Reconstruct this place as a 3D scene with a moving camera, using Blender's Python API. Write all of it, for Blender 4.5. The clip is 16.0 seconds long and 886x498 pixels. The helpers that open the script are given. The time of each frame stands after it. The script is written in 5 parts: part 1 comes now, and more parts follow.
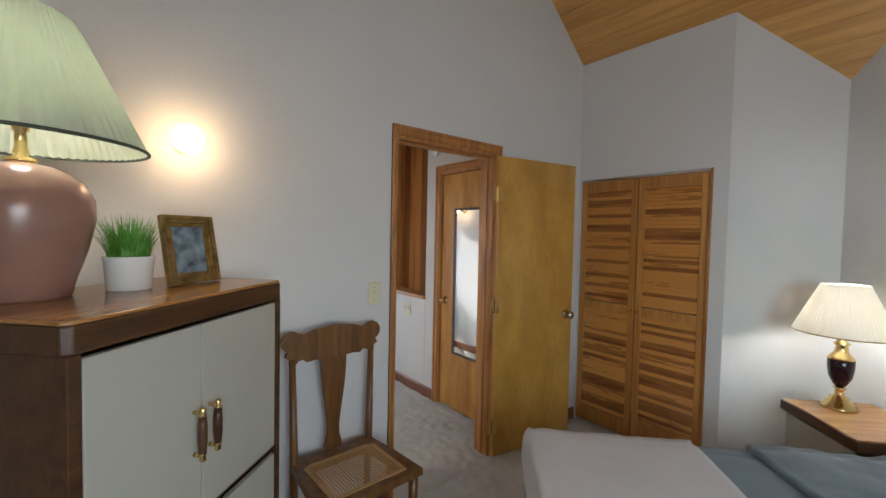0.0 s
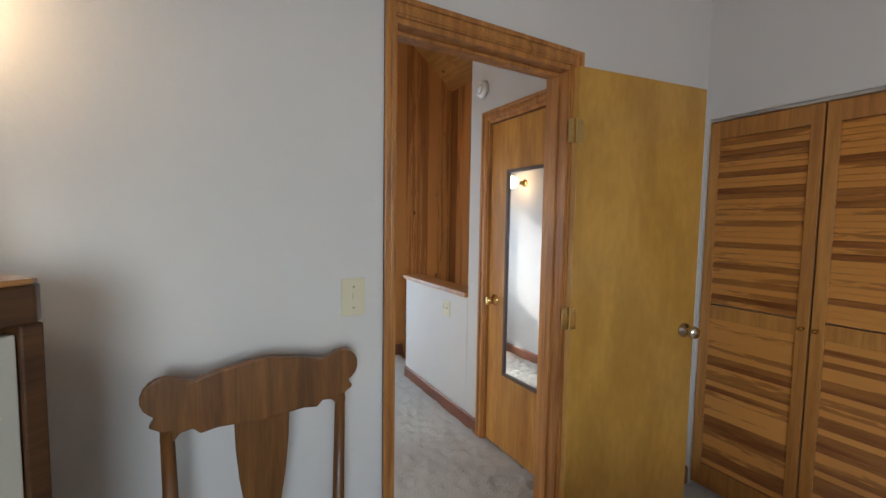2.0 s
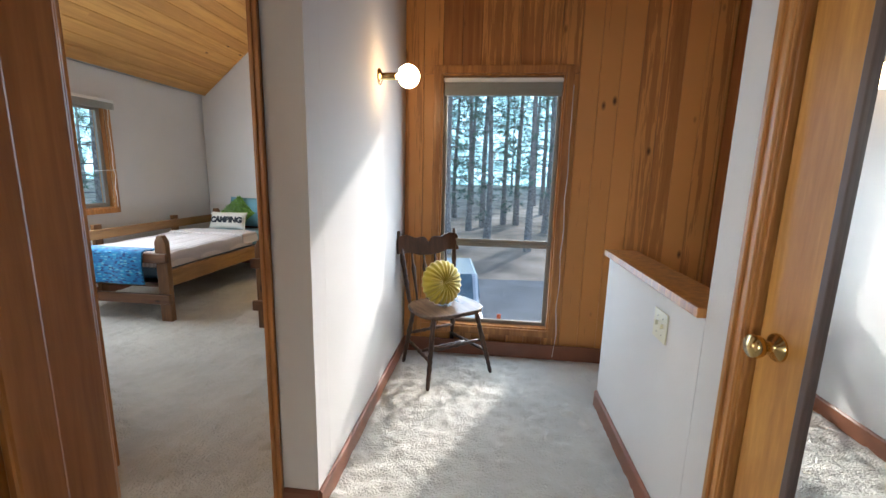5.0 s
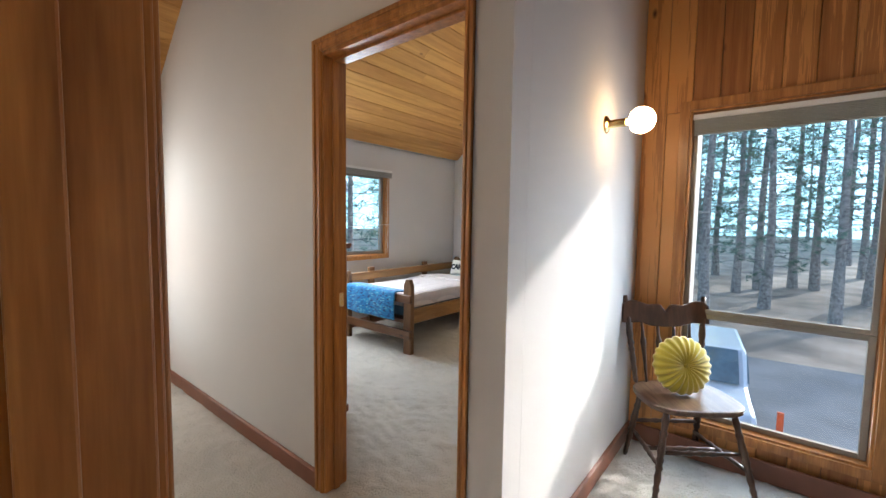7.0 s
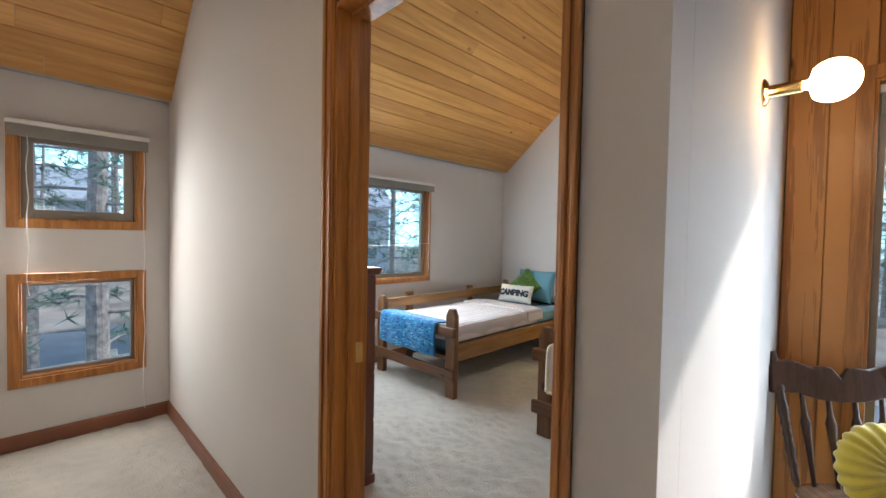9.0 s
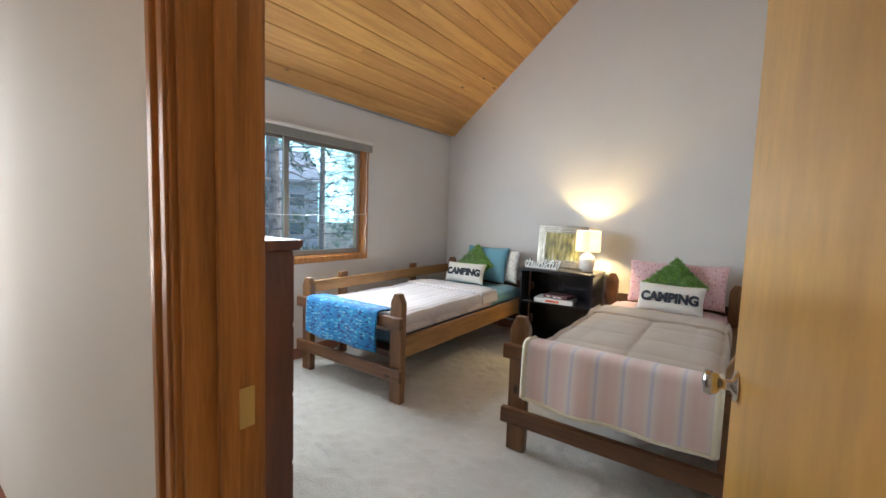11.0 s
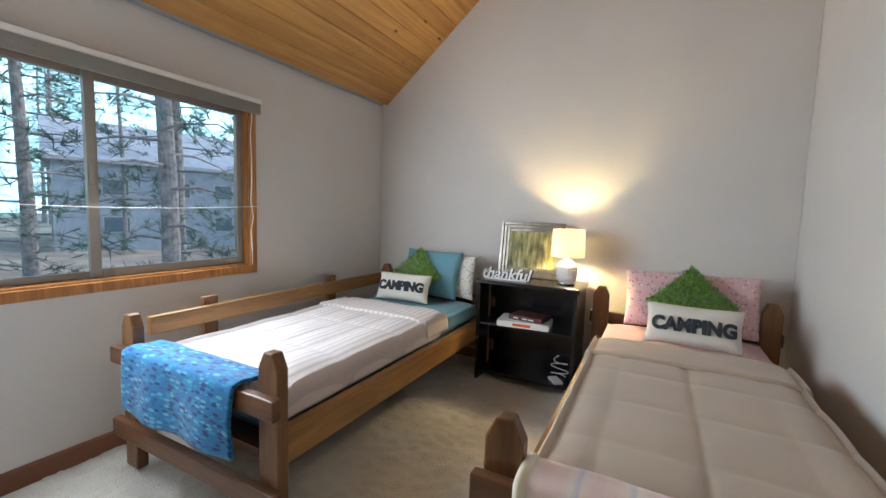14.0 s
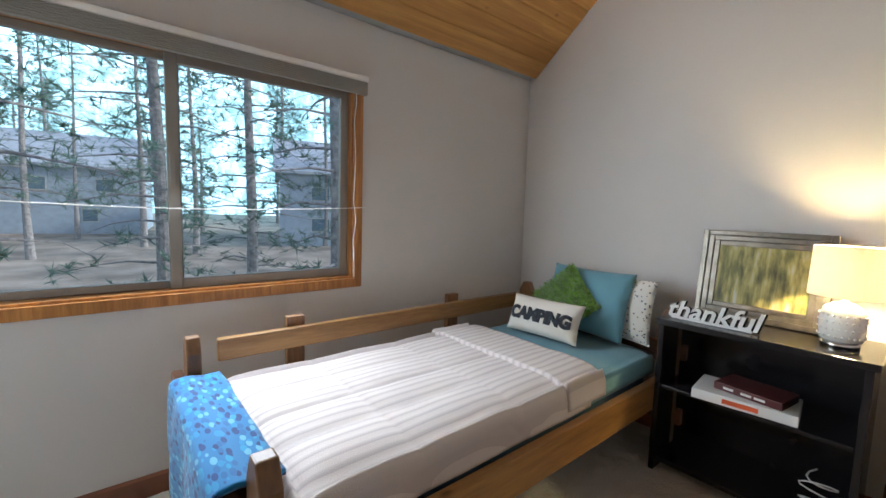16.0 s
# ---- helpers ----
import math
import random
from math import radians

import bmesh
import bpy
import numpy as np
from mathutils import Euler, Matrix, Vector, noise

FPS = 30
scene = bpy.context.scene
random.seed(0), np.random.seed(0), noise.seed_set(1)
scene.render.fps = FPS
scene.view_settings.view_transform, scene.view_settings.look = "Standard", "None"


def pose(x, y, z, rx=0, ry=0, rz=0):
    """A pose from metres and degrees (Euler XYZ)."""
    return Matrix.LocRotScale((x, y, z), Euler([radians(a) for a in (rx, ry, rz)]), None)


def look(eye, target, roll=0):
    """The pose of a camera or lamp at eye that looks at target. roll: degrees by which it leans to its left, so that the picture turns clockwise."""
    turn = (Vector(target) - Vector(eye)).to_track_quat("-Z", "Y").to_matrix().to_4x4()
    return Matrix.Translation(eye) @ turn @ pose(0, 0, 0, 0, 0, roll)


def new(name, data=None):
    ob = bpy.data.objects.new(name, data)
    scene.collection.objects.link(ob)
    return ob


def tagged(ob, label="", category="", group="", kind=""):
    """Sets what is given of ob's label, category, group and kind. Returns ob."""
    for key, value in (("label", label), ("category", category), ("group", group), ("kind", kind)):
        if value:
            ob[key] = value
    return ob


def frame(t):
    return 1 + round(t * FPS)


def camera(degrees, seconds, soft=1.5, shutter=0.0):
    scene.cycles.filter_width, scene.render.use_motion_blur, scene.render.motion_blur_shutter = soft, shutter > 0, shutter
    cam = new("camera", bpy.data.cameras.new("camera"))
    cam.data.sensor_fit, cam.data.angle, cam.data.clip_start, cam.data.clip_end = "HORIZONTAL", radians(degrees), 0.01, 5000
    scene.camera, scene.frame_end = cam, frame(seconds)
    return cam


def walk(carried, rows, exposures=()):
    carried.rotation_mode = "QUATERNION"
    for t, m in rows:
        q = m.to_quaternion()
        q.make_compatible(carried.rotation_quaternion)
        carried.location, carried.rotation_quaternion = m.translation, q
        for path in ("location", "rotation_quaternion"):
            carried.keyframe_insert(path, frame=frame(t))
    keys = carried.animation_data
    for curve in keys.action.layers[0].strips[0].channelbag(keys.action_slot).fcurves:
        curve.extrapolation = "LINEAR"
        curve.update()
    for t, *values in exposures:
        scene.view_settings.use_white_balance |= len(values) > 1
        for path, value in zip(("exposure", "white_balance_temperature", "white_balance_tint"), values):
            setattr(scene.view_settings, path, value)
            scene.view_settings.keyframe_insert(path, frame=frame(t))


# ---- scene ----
cam = camera(95.1, 16.0)
PATH = [
    (0, (0.741, 0.022, 1.498), (1.98, 1.59, 1.426), 1.2),
    (0.5, (0.787, 0.165, 1.47), (1.927, 1.806, 1.385), 1.2),
    (1, (0.939, 0.347, 1.45), (2.002, 2.039, 1.345), 1.1),
    (1.5, (1.173, 0.525, 1.424), (2.19, 2.243, 1.299), 1.1),
    (2, (1.426, 0.742, 1.411), (2.41, 2.478, 1.275), 0.9),
    (2.5, (1.616, 1.034, 1.389), (2.616, 2.755, 1.197), 1.0),
    (3, (1.813, 1.274, 1.36), (2.761, 3.02, 1.125), 0.6),
    (3.5, (1.969, 1.463, 1.316), (2.783, 3.267, 1.032), 0.8),
    (4, (2.067, 1.608, 1.257), (2.646, 3.501, 0.97), 1.0),
    (4.5, (2.123, 1.717, 1.286), (2.359, 3.673, 0.942), 1.6),
    (5, (2.255, 1.773, 1.308), (2.04, 3.729, 0.951), 1.4),
    (7.5, (2.295, 2.037, 1.357), (0.933, 3.501, 1.285), 1.1),
    (8, (2.195, 2.132, 1.367), (0.781, 3.546, 1.331), 1.2),
    (10.3, (1.495, 2.703, 1.323), (0.138, 4.165, 1.18), 1.7),
    (10.5, (1.463, 2.727, 1.324), (0.149, 4.227, 1.172), 1.4),
    (11, (1.316, 2.83, 1.281), (0.162, 4.456, 1.122), 1.9),
    (11.5, (1.179, 3.007, 1.233), (0.191, 4.739, 1.086), 1.9),
    (12, (1.081, 3.152, 1.238), (0.219, 4.949, 1.082), 1.8),
    (12.5, (0.961, 3.296, 1.235), (0.163, 5.124, 1.076), 1.8),
    (13, (0.875, 3.434, 1.256), (0.08, 5.262, 1.092), 1.7),
    (13.5, (0.799, 3.647, 1.286), (-0.042, 5.454, 1.114), 1.7),
    (14, (0.733, 3.865, 1.279), (-0.19, 5.63, 1.102), 1.8),
    (14.5, (0.647, 4.101, 1.274), (-0.394, 5.799, 1.097), 1.9),
    (15, (0.551, 4.354, 1.266), (-0.64, 5.95, 1.081), 1.8),
    (15.5, (0.446, 4.544, 1.266), (-0.91, 6.002, 1.082), 1.8),
    (16, (0.382, 4.624, 1.28), (-1.154, 5.892, 1.093), 1.8),
]
walk(cam, [(t, look(eye, target, roll)) for t, eye, target, roll in PATH],
     [(0, 1.32), (1, 1.42), (2, 1.52), (3, 1.65), (4, 1.7), (5, 1.6), (7.5, 1.75), (8, 1.6), (10.5, 1.75), (12, 1.6), (14, 1.55), (16, 1.32)])

# ---- world, sun and large lights ----
SUN_DIR = Vector((0.47, 1.0, 0.50)).normalized()
world = bpy.data.worlds.new("sky_world")
scene.world = world
world.use_nodes = True
wn = world.node_tree.nodes
sky = wn.new("ShaderNodeTexSky")
sky.sky_type = 'NISHITA'
sky.sun_disc = False
sky.sun_elevation = math.asin(SUN_DIR.z)
sky.sun_rotation = math.atan2(SUN_DIR.x, SUN_DIR.y)
world.node_tree.links.new(sky.outputs[0], wn["Background"].inputs[0])
wn["Background"].inputs[1].default_value = 0.15


def lamp(name, kind, m, energy, color, size=0.1, size_y=None):
    d = bpy.data.lights.new(name, kind)
    d.energy, d.color = energy, color
    if kind == 'AREA':
        d.shape = 'RECTANGLE'
        d.size, d.size_y = size, size_y or size
    elif kind == 'SUN':
        d.angle = radians(size)
    else:
        d.shadow_soft_size = size
    ob = new(name, d)
    ob.matrix_world = m
    return ob


lamp("sun", 'SUN', look((20 * SUN_DIR.x, 20 * SUN_DIR.y, 20 * SUN_DIR.z), (0, 0, 0)), 1.4, (1.0, 0.97, 0.94), 2.5)
SKY_BLUE = (0.80, 0.90, 1.0)
lamp("window_light", 'AREA', look((2.31, 4.62, 1.1), (2.31, 2.0, 0.9)), 4.5, (0.50, 0.73, 1.0), 0.78, 1.6)
lamp("window_light", 'AREA', look((-1.66, 4.85, 1.42), (2.0, 4.85, 0.9)), 20, SKY_BLUE, 1.3, 0.9)
lamp("window_light", 'AREA', look((-1.66, 2.52, 1.3), (1.5, 2.40, 0.8)), 5.5, (1.0, 0.97, 0.94), 0.36, 1.2)
lamp("window_light", 'AREA', look((0.86, -1.36, 1.5), (2.6, 0.9, 0.9)), 15, SKY_BLUE, 1.3, 1.1)

# ---- materials ----


def nodes_of(m):
    m.use_nodes = True
    return m.node_tree.nodes, m.node_tree.links, m.node_tree.nodes["Principled BSDF"]


def ramp(nodes, stops):
    r = nodes.new("ShaderNodeValToRGB")
    e = r.color_ramp.elements
    while len(e) < len(stops):
        e.new(0.5)
    for el, (p, c) in zip(e, stops):
        el.position, el.color = p, (*c, 1)
    return r


def surf(name, c, rough=0.6, metal=0.0, vary=0.12, scale=6.0, fine=180.0, bump=0.1, sheen=0.0, depth=0.004):
    """A plain surface with stains at a large scale and relief at a fine one."""
    m = bpy.data.materials.new(name)
    n, l, p = nodes_of(m)
    co = n.new("ShaderNodeTexCoord")
    big = n.new("ShaderNodeTexNoise")
    big.inputs["Scale"].default_value, big.inputs["Detail"].default_value = scale, 5
    l.new(co.outputs["Object"], big.inputs["Vector"])
    r = ramp(n, [(0.3, [v * (1 - vary) for v in c]), (0.7, [min(1, v * (1 + vary)) for v in c])])
    l.new(big.outputs["Fac"], r.inputs[0])
    l.new(r.outputs[0], p.inputs["Base Color"])
    small = n.new("ShaderNodeTexNoise")
    small.inputs["Scale"].default_value, small.inputs["Detail"].default_value = fine, 3
    l.new(co.outputs["Object"], small.inputs["Vector"])
    b = n.new("ShaderNodeBump")
    b.inputs["Strength"].default_value, b.inputs["Distance"].default_value = bump, depth
    l.new(small.outputs["Fac"], b.inputs["Height"])
    l.new(b.outputs[0], p.inputs["Normal"])
    p.inputs["Roughness"].default_value, p.inputs["Metallic"].default_value = rough, metal
    if sheen:
        p.inputs["Sheen Weight"].default_value = sheen
    return m


def wood(name, dark, light, rough=0.4, axis=2, stretch=14.0, scale=2.2, tone=0.35, island=False, knots=True, rings=0.5):
    """Wood with grain along an axis of the object, each piece with a tone of its own."""
    m = bpy.data.materials.new(name)
    n, l, p = nodes_of(m)
    co = n.new("ShaderNodeTexCoord")
    rnd = n.new("ShaderNodeNewGeometry").outputs["Random Per Island"] if island else n.new("ShaderNodeObjectInfo").outputs["Random"]
    off = n.new("ShaderNodeVectorMath")
    off.operation = 'ADD'
    mul = n.new("ShaderNodeMath")
    mul.operation = 'MULTIPLY'
    mul.inputs[1].default_value = 37.0
    l.new(rnd, mul.inputs[0])
    l.new(co.outputs["Object"], off.inputs[0])
    l.new(mul.outputs[0], off.inputs[1])
    mp = n.new("ShaderNodeMapping")
    s = [stretch] * 3
    s[axis] = 1.0
    mp.inputs["Scale"].default_value = s
    l.new(off.outputs[0], mp.inputs["Vector"])
    g = n.new("ShaderNodeTexNoise")
    g.inputs["Scale"].default_value, g.inputs["Detail"].default_value, g.inputs["Distortion"].default_value = scale, 6, 0.6
    l.new(mp.outputs[0], g.inputs["Vector"])
    fine = n.new("ShaderNodeTexNoise")
    fine.inputs["Scale"].default_value, fine.inputs["Detail"].default_value = scale * 7, 2
    l.new(mp.outputs[0], fine.inputs["Vector"])
    mix = n.new("ShaderNodeMath")
    mix.operation = 'MULTIPLY_ADD'
    mix.inputs[1].default_value = 0.35
    l.new(fine.outputs["Fac"], mix.inputs[0])
    l.new(g.outputs["Fac"], mix.inputs[2])
    tn = n.new("ShaderNodeMath")
    tn.operation = 'MULTIPLY_ADD'
    tn.inputs[1].default_value = tone
    l.new(rnd, tn.inputs[0])
    l.new(mix.outputs[0], tn.inputs[2])
    mid = [(a + b) / 2 for a, b in zip(dark, light)]
    r = ramp(n, [(0.42 + tone * 0.2, dark), (0.66 + tone * 0.5, mid), (0.85 + tone * 0.8, light)])
    l.new(tn.outputs[0], r.inputs[0])
    out = r.outputs[0]
    if knots:
        vo = n.new("ShaderNodeTexVoronoi")
        vo.inputs["Scale"].default_value = 1.0
        mk = n.new("ShaderNodeMapping")
        ks = [5.0] * 3
        ks[axis] = 2.4
        mk.inputs["Scale"].default_value = ks
        l.new(off.outputs[0], mk.inputs["Vector"])
        l.new(mk.outputs[0], vo.inputs["Vector"])
        kr = ramp(n, [(0.03, (1, 1, 1)), (0.09, (0, 0, 0))])
        l.new(vo.outputs["Distance"], kr.inputs[0])
        mc = n.new("ShaderNodeMixRGB")
        mc.inputs[2].default_value = (dark[0] * 0.3, dark[1] * 0.25, dark[2] * 0.25, 1)
        l.new(kr.outputs[0], mc.inputs[0])
        l.new(out, mc.inputs[1])
        out = mc.outputs[0]
    l.new(out, p.inputs["Base Color"])
    b = n.new("ShaderNodeBump")
    b.inputs["Strength"].default_value, b.inputs["Distance"].default_value = 0.15, 0.002
    l.new(mix.outputs[0], b.inputs["Height"])
    l.new(b.outputs[0], p.inputs["Normal"])
    p.inputs["Roughness"].default_value = rough
    return m


def glow(name, c, strength):
    m = bpy.data.materials.new(name)
    n, l, p = nodes_of(m)
    p.inputs["Base Color"].default_value = (*c, 1)
    p.inputs["Emission Color"].default_value = (*c, 1)
    p.inputs["Emission Strength"].default_value = strength
    return m


def shade_cloth(name, c):
    m = bpy.data.materials.new(name)
    n, l, p = nodes_of(m)
    p.inputs["Base Color"].default_value = (*c, 1)
    p.inputs["Roughness"].default_value = 0.9
    tr = n.new("ShaderNodeBsdfTranslucent")
    tr.inputs[0].default_value = (*c, 1)
    mx = n.new("ShaderNodeMixShader")
    mx.inputs[0].default_value = 0.5
    l.new(p.outputs[0], mx.inputs[1])
    l.new(tr.outputs[0], mx.inputs[2])
    l.new(mx.outputs[0], n["Material Output"].inputs[0])
    return m


def stripes(name, stops, count, axis=0, rough=0.9):
    """Woven stripes across one axis of the object."""
    m = bpy.data.materials.new(name)
    n, l, p = nodes_of(m)
    co = n.new("ShaderNodeTexCoord")
    sp = n.new("ShaderNodeSeparateXYZ")
    l.new(co.outputs["Object"], sp.inputs[0])
    mu = n.new("ShaderNodeMath")
    mu.operation = 'MULTIPLY'
    mu.inputs[1].default_value = count
    l.new(sp.outputs[axis], mu.inputs[0])
    fr = n.new("ShaderNodeMath")
    fr.operation = 'FRACT'
    l.new(mu.outputs[0], fr.inputs[0])
    r = ramp(n, stops)
    l.new(fr.outputs[0], r.inputs[0])
    l.new(r.outputs[0], p.inputs["Base Color"])
    nz = n.new("ShaderNodeTexNoise")
    nz.inputs["Scale"].default_value = 260
    l.new(co.outputs["Object"], nz.inputs["Vector"])
    b = n.new("ShaderNodeBump")
    b.inputs["Strength"].default_value, b.inputs["Distance"].default_value = 0.4, 0.004
    l.new(nz.outputs["Fac"], b.inputs["Height"])
    l.new(b.outputs[0], p.inputs["Normal"])
    p.inputs["Roughness"].default_value = rough
    p.inputs["Sheen Weight"].default_value = 0.2
    return m


def speckle(name, base, spots, scale=40.0, cut=0.3, rough=0.9, squash=(1, 1, 1)):
    """Cloth with a scattered print."""
    m = bpy.data.materials.new(name)
    n, l, p = nodes_of(m)
    co = n.new("ShaderNodeTexCoord")
    mp = n.new("ShaderNodeMapping")
    mp.inputs["Scale"].default_value = squash
    l.new(co.outputs["Object"], mp.inputs["Vector"])
    v = n.new("ShaderNodeTexVoronoi")
    v.inputs["Scale"].default_value = scale
    l.new(mp.outputs[0], v.inputs["Vector"])
    hue = ramp(n, [(i / max(1, len(spots)), c) for i, c in enumerate(spots)])
    hue.color_ramp.interpolation = 'CONSTANT'
    sep = n.new("ShaderNodeSeparateXYZ")
    l.new(v.outputs["Color"], sep.inputs[0])
    l.new(sep.outputs[0], hue.inputs[0])
    k = ramp(n, [(cut, (1, 1, 1)), (cut + 0.06, (0, 0, 0))])
    l.new(v.outputs["Distance"], k.inputs[0])
    mc = n.new("ShaderNodeMixRGB")
    mc.inputs[1].default_value = (*base, 1)
    l.new(k.outputs[0], mc.inputs[0])
    l.new(hue.outputs[0], mc.inputs[2])
    l.new(mc.outputs[0], p.inputs["Base Color"])
    p.inputs["Roughness"].default_value = rough
    p.inputs["Sheen Weight"].default_value = 0.2
    return m


WALL = surf("wall_paint", (0.66, 0.63, 0.60), 0.75, vary=0.03, scale=1.5, fine=70, bump=0.18, depth=0.003)
CARPET = surf("carpet_pile", (0.60, 0.565, 0.50), 0.95, vary=0.10, scale=3.0, fine=110, bump=0.9, sheen=0.3, depth=0.012)
TRIM = wood("trim_wood", (0.26, 0.095, 0.026), (0.56, 0.25, 0.07), 0.35, 2, tone=0.1, knots=False)
TRIM_X = wood("trim_wood_long", (0.20, 0.075, 0.025), (0.46, 0.20, 0.07), 0.35, 0, tone=0.1, knots=False)
BASE = surf("baseboard_wood", (0.23, 0.085, 0.045), 0.4, vary=0.2, scale=4, fine=60, bump=0.05)
CEIL = wood("ceiling_boards", (0.40, 0.18, 0.045), (0.64, 0.34, 0.10), 0.45, 1, stretch=22, scale=1.0, tone=0.3, island=True)
CEDAR = wood("cedar_boards", (0.28, 0.095, 0.026), (0.64, 0.29, 0.085), 0.45, 2, stretch=26, scale=1.1, tone=0.7)
BIRCH = wood("door_birch", (0.38, 0.185, 0.03), (0.58, 0.31, 0.065), 0.3, 2, stretch=2.6, scale=2.0, tone=0.05, knots=False)
OAKDOOR = wood("door_oak", (0.42, 0.165, 0.028), (0.70, 0.35, 0.08), 0.35, 2, stretch=9, scale=1.7, tone=0.05, knots=False)
LOUVER = wood("louver_wood", (0.20, 0.055, 0.014), (0.66, 0.29, 0.07), 0.35, 1, stretch=9, scale=1.8, tone=0.6, knots=False)
STILE = wood("stile_wood", (0.32, 0.12, 0.028), (0.58, 0.26, 0.065), 0.35, 2, tone=0.2, knots=False)
WALNUT = wood("dark_veneer", (0.035, 0.014, 0.006), (0.11, 0.048, 0.018), 0.35, 0, tone=0.1, knots=False)
CABTOP = wood("cabinet_top", (0.30, 0.13, 0.035), (0.45, 0.21, 0.07), 0.2, 0, tone=0.1, knots=False)
CREAM = surf("cream_laminate", (0.47, 0.45, 0.38), 0.35, vary=0.03, bump=0.03)
OAKCHAIR = wood("chair_oak", (0.085, 0.033, 0.010), (0.22, 0.095, 0.028), 0.35, 2, tone=0.1, knots=False)
DARKCHAIR = wood("turned_wood", (0.025, 0.011, 0.007), (0.09, 0.042, 0.022), 0.3, 2, tone=0.1, knots=False)
SEATWOOD = wood("seat_wood", (0.07, 0.04, 0.025), (0.18, 0.11, 0.07), 0.25, 1, tone=0.1, knots=False)
CANE = surf("cane_weave", (0.45, 0.26, 0.11), 0.6, vary=0.15, fine=90)
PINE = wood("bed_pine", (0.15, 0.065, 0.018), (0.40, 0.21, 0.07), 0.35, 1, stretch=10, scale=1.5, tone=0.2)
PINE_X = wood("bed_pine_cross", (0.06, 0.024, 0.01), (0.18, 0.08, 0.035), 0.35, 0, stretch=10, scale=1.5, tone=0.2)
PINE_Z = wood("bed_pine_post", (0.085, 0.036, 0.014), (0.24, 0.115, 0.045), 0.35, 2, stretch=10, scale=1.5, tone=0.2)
DRESS = wood("dresser_wood", (0.075, 0.02, 0.008), (0.20, 0.062, 0.022), 0.4, 2, stretch=6, scale=1.2, tone=0.1)
BLACK = surf("black_lacquer", (0.012, 0.011, 0.013), 0.22, vary=0.2, bump=0.02)
BRASS = surf("brass", (0.78, 0.56, 0.24), 0.18, 1.0, vary=0.08, bump=0.02)
CHROME = surf("brushed_nickel", (0.62, 0.60, 0.57), 0.2, 1.0, vary=0.05, bump=0.02)
PEWTER = surf("pewter_frame", (0.27, 0.24, 0.20), 0.3, 0.9, vary=0.3, scale=20)
GOLD = surf("aged_gold", (0.34, 0.22, 0.08), 0.35, 0.8, vary=0.5, scale=30)
IVORY = surf("ivory_plastic", (0.66, 0.60, 0.42), 0.35, vary=0.03, bump=0.02)
WHITE = surf("white_plastic", (0.80, 0.79, 0.76), 0.45, vary=0.03, bump=0.03)
CERAMIC = surf("rose_ceramic", (0.30, 0.155, 0.115), 0.22, vary=0.14, scale=5, bump=0.02)
WCERAMIC = surf("white_ceramic", (0.80, 0.78, 0.74), 0.25, vary=0.05, bump=0.05)
DARKGLAZE = surf("dark_glaze", (0.025, 0.008, 0.012), 0.1, vary=0.2, bump=0.0)
GREENSHADE = shade_cloth("green_pleated_cloth", (0.60, 0.635, 0.52))
CREAMSHADE = shade_cloth("cream_cloth", (0.78, 0.74, 0.66))
GRASS = surf("grass_green", (0.09, 0.26, 0.03), 0.5, vary=0.5, scale=40)
LEAFG = surf("leaf_green", (0.07, 0.16, 0.05), 0.5, vary=0.4, scale=30)
ALU = surf("taupe_window_frame", (0.30, 0.27, 0.235), 0.45, 0.2, vary=0.06)
BLIND = surf("blind_slat", (0.34, 0.33, 0.29), 0.5, vary=0.06)
BLUESPREAD = surf("blue_bedspread", (0.13, 0.17, 0.20), 0.9, vary=0.15, scale=3, fine=200, bump=0.3, sheen=0.3)
PALETHROW = surf("pale_throw", (0.60, 0.55, 0.53), 0.9, vary=0.06, scale=3, fine=240, bump=0.4, sheen=0.3)
TEALSHEET = surf("teal_sheet", (0.13, 0.31, 0.38), 0.85, vary=0.08, scale=4, fine=220, bump=0.2, sheen=0.2)
PINKSHEET = surf("pink_sheet", (0.66, 0.43, 0.45), 0.85, vary=0.08, scale=8, fine=220, bump=0.2, sheen=0.2)
PINKPRINT = speckle("pink_print", (0.70, 0.46, 0.48), [(0.50, 0.18, 0.25), (0.80, 0.65, 0.62), (0.55, 0.25, 0.30)], 45, 0.28)
WHITEPRINT = speckle("white_print", (0.75, 0.72, 0.66), [(0.15, 0.2, 0.25), (0.4, 0.3, 0.2)], 50, 0.25)
BLUEPRINT = speckle("blue_print_fleece", (0.004, 0.16, 0.38), [(0.005, 0.22, 0.46), (0.003, 0.05, 0.18), (0.10, 0.36, 0.52), (0.003, 0.11, 0.30), (0.006, 0.26, 0.48), (0.003, 0.04, 0.15)], 58, 0.46, squash=(0.45, 1, 1.3))
QUILT_PALE = stripes("pale_striped_quilt", [(0.0, (0.62, 0.55, 0.52)), (0.5, (0.70, 0.64, 0.61)), (0.9, (0.50, 0.44, 0.43))], 24, 0)
QUILT_TAN = surf("tan_quilt", (0.44, 0.345, 0.26), 0.85, vary=0.06, scale=3, fine=200, bump=0.25, sheen=0.3)
THROW_STRIPE = stripes("striped_throw", [(0.0, (0.80, 0.62, 0.58)), (0.22, (0.80, 0.62, 0.58)), (0.40, (0.80, 0.71, 0.66)), (0.52, (0.62, 0.59, 0.68)), (0.60, (0.80, 0.72, 0.68)), (0.85, (0.78, 0.60, 0.57))], 8.5, 0)
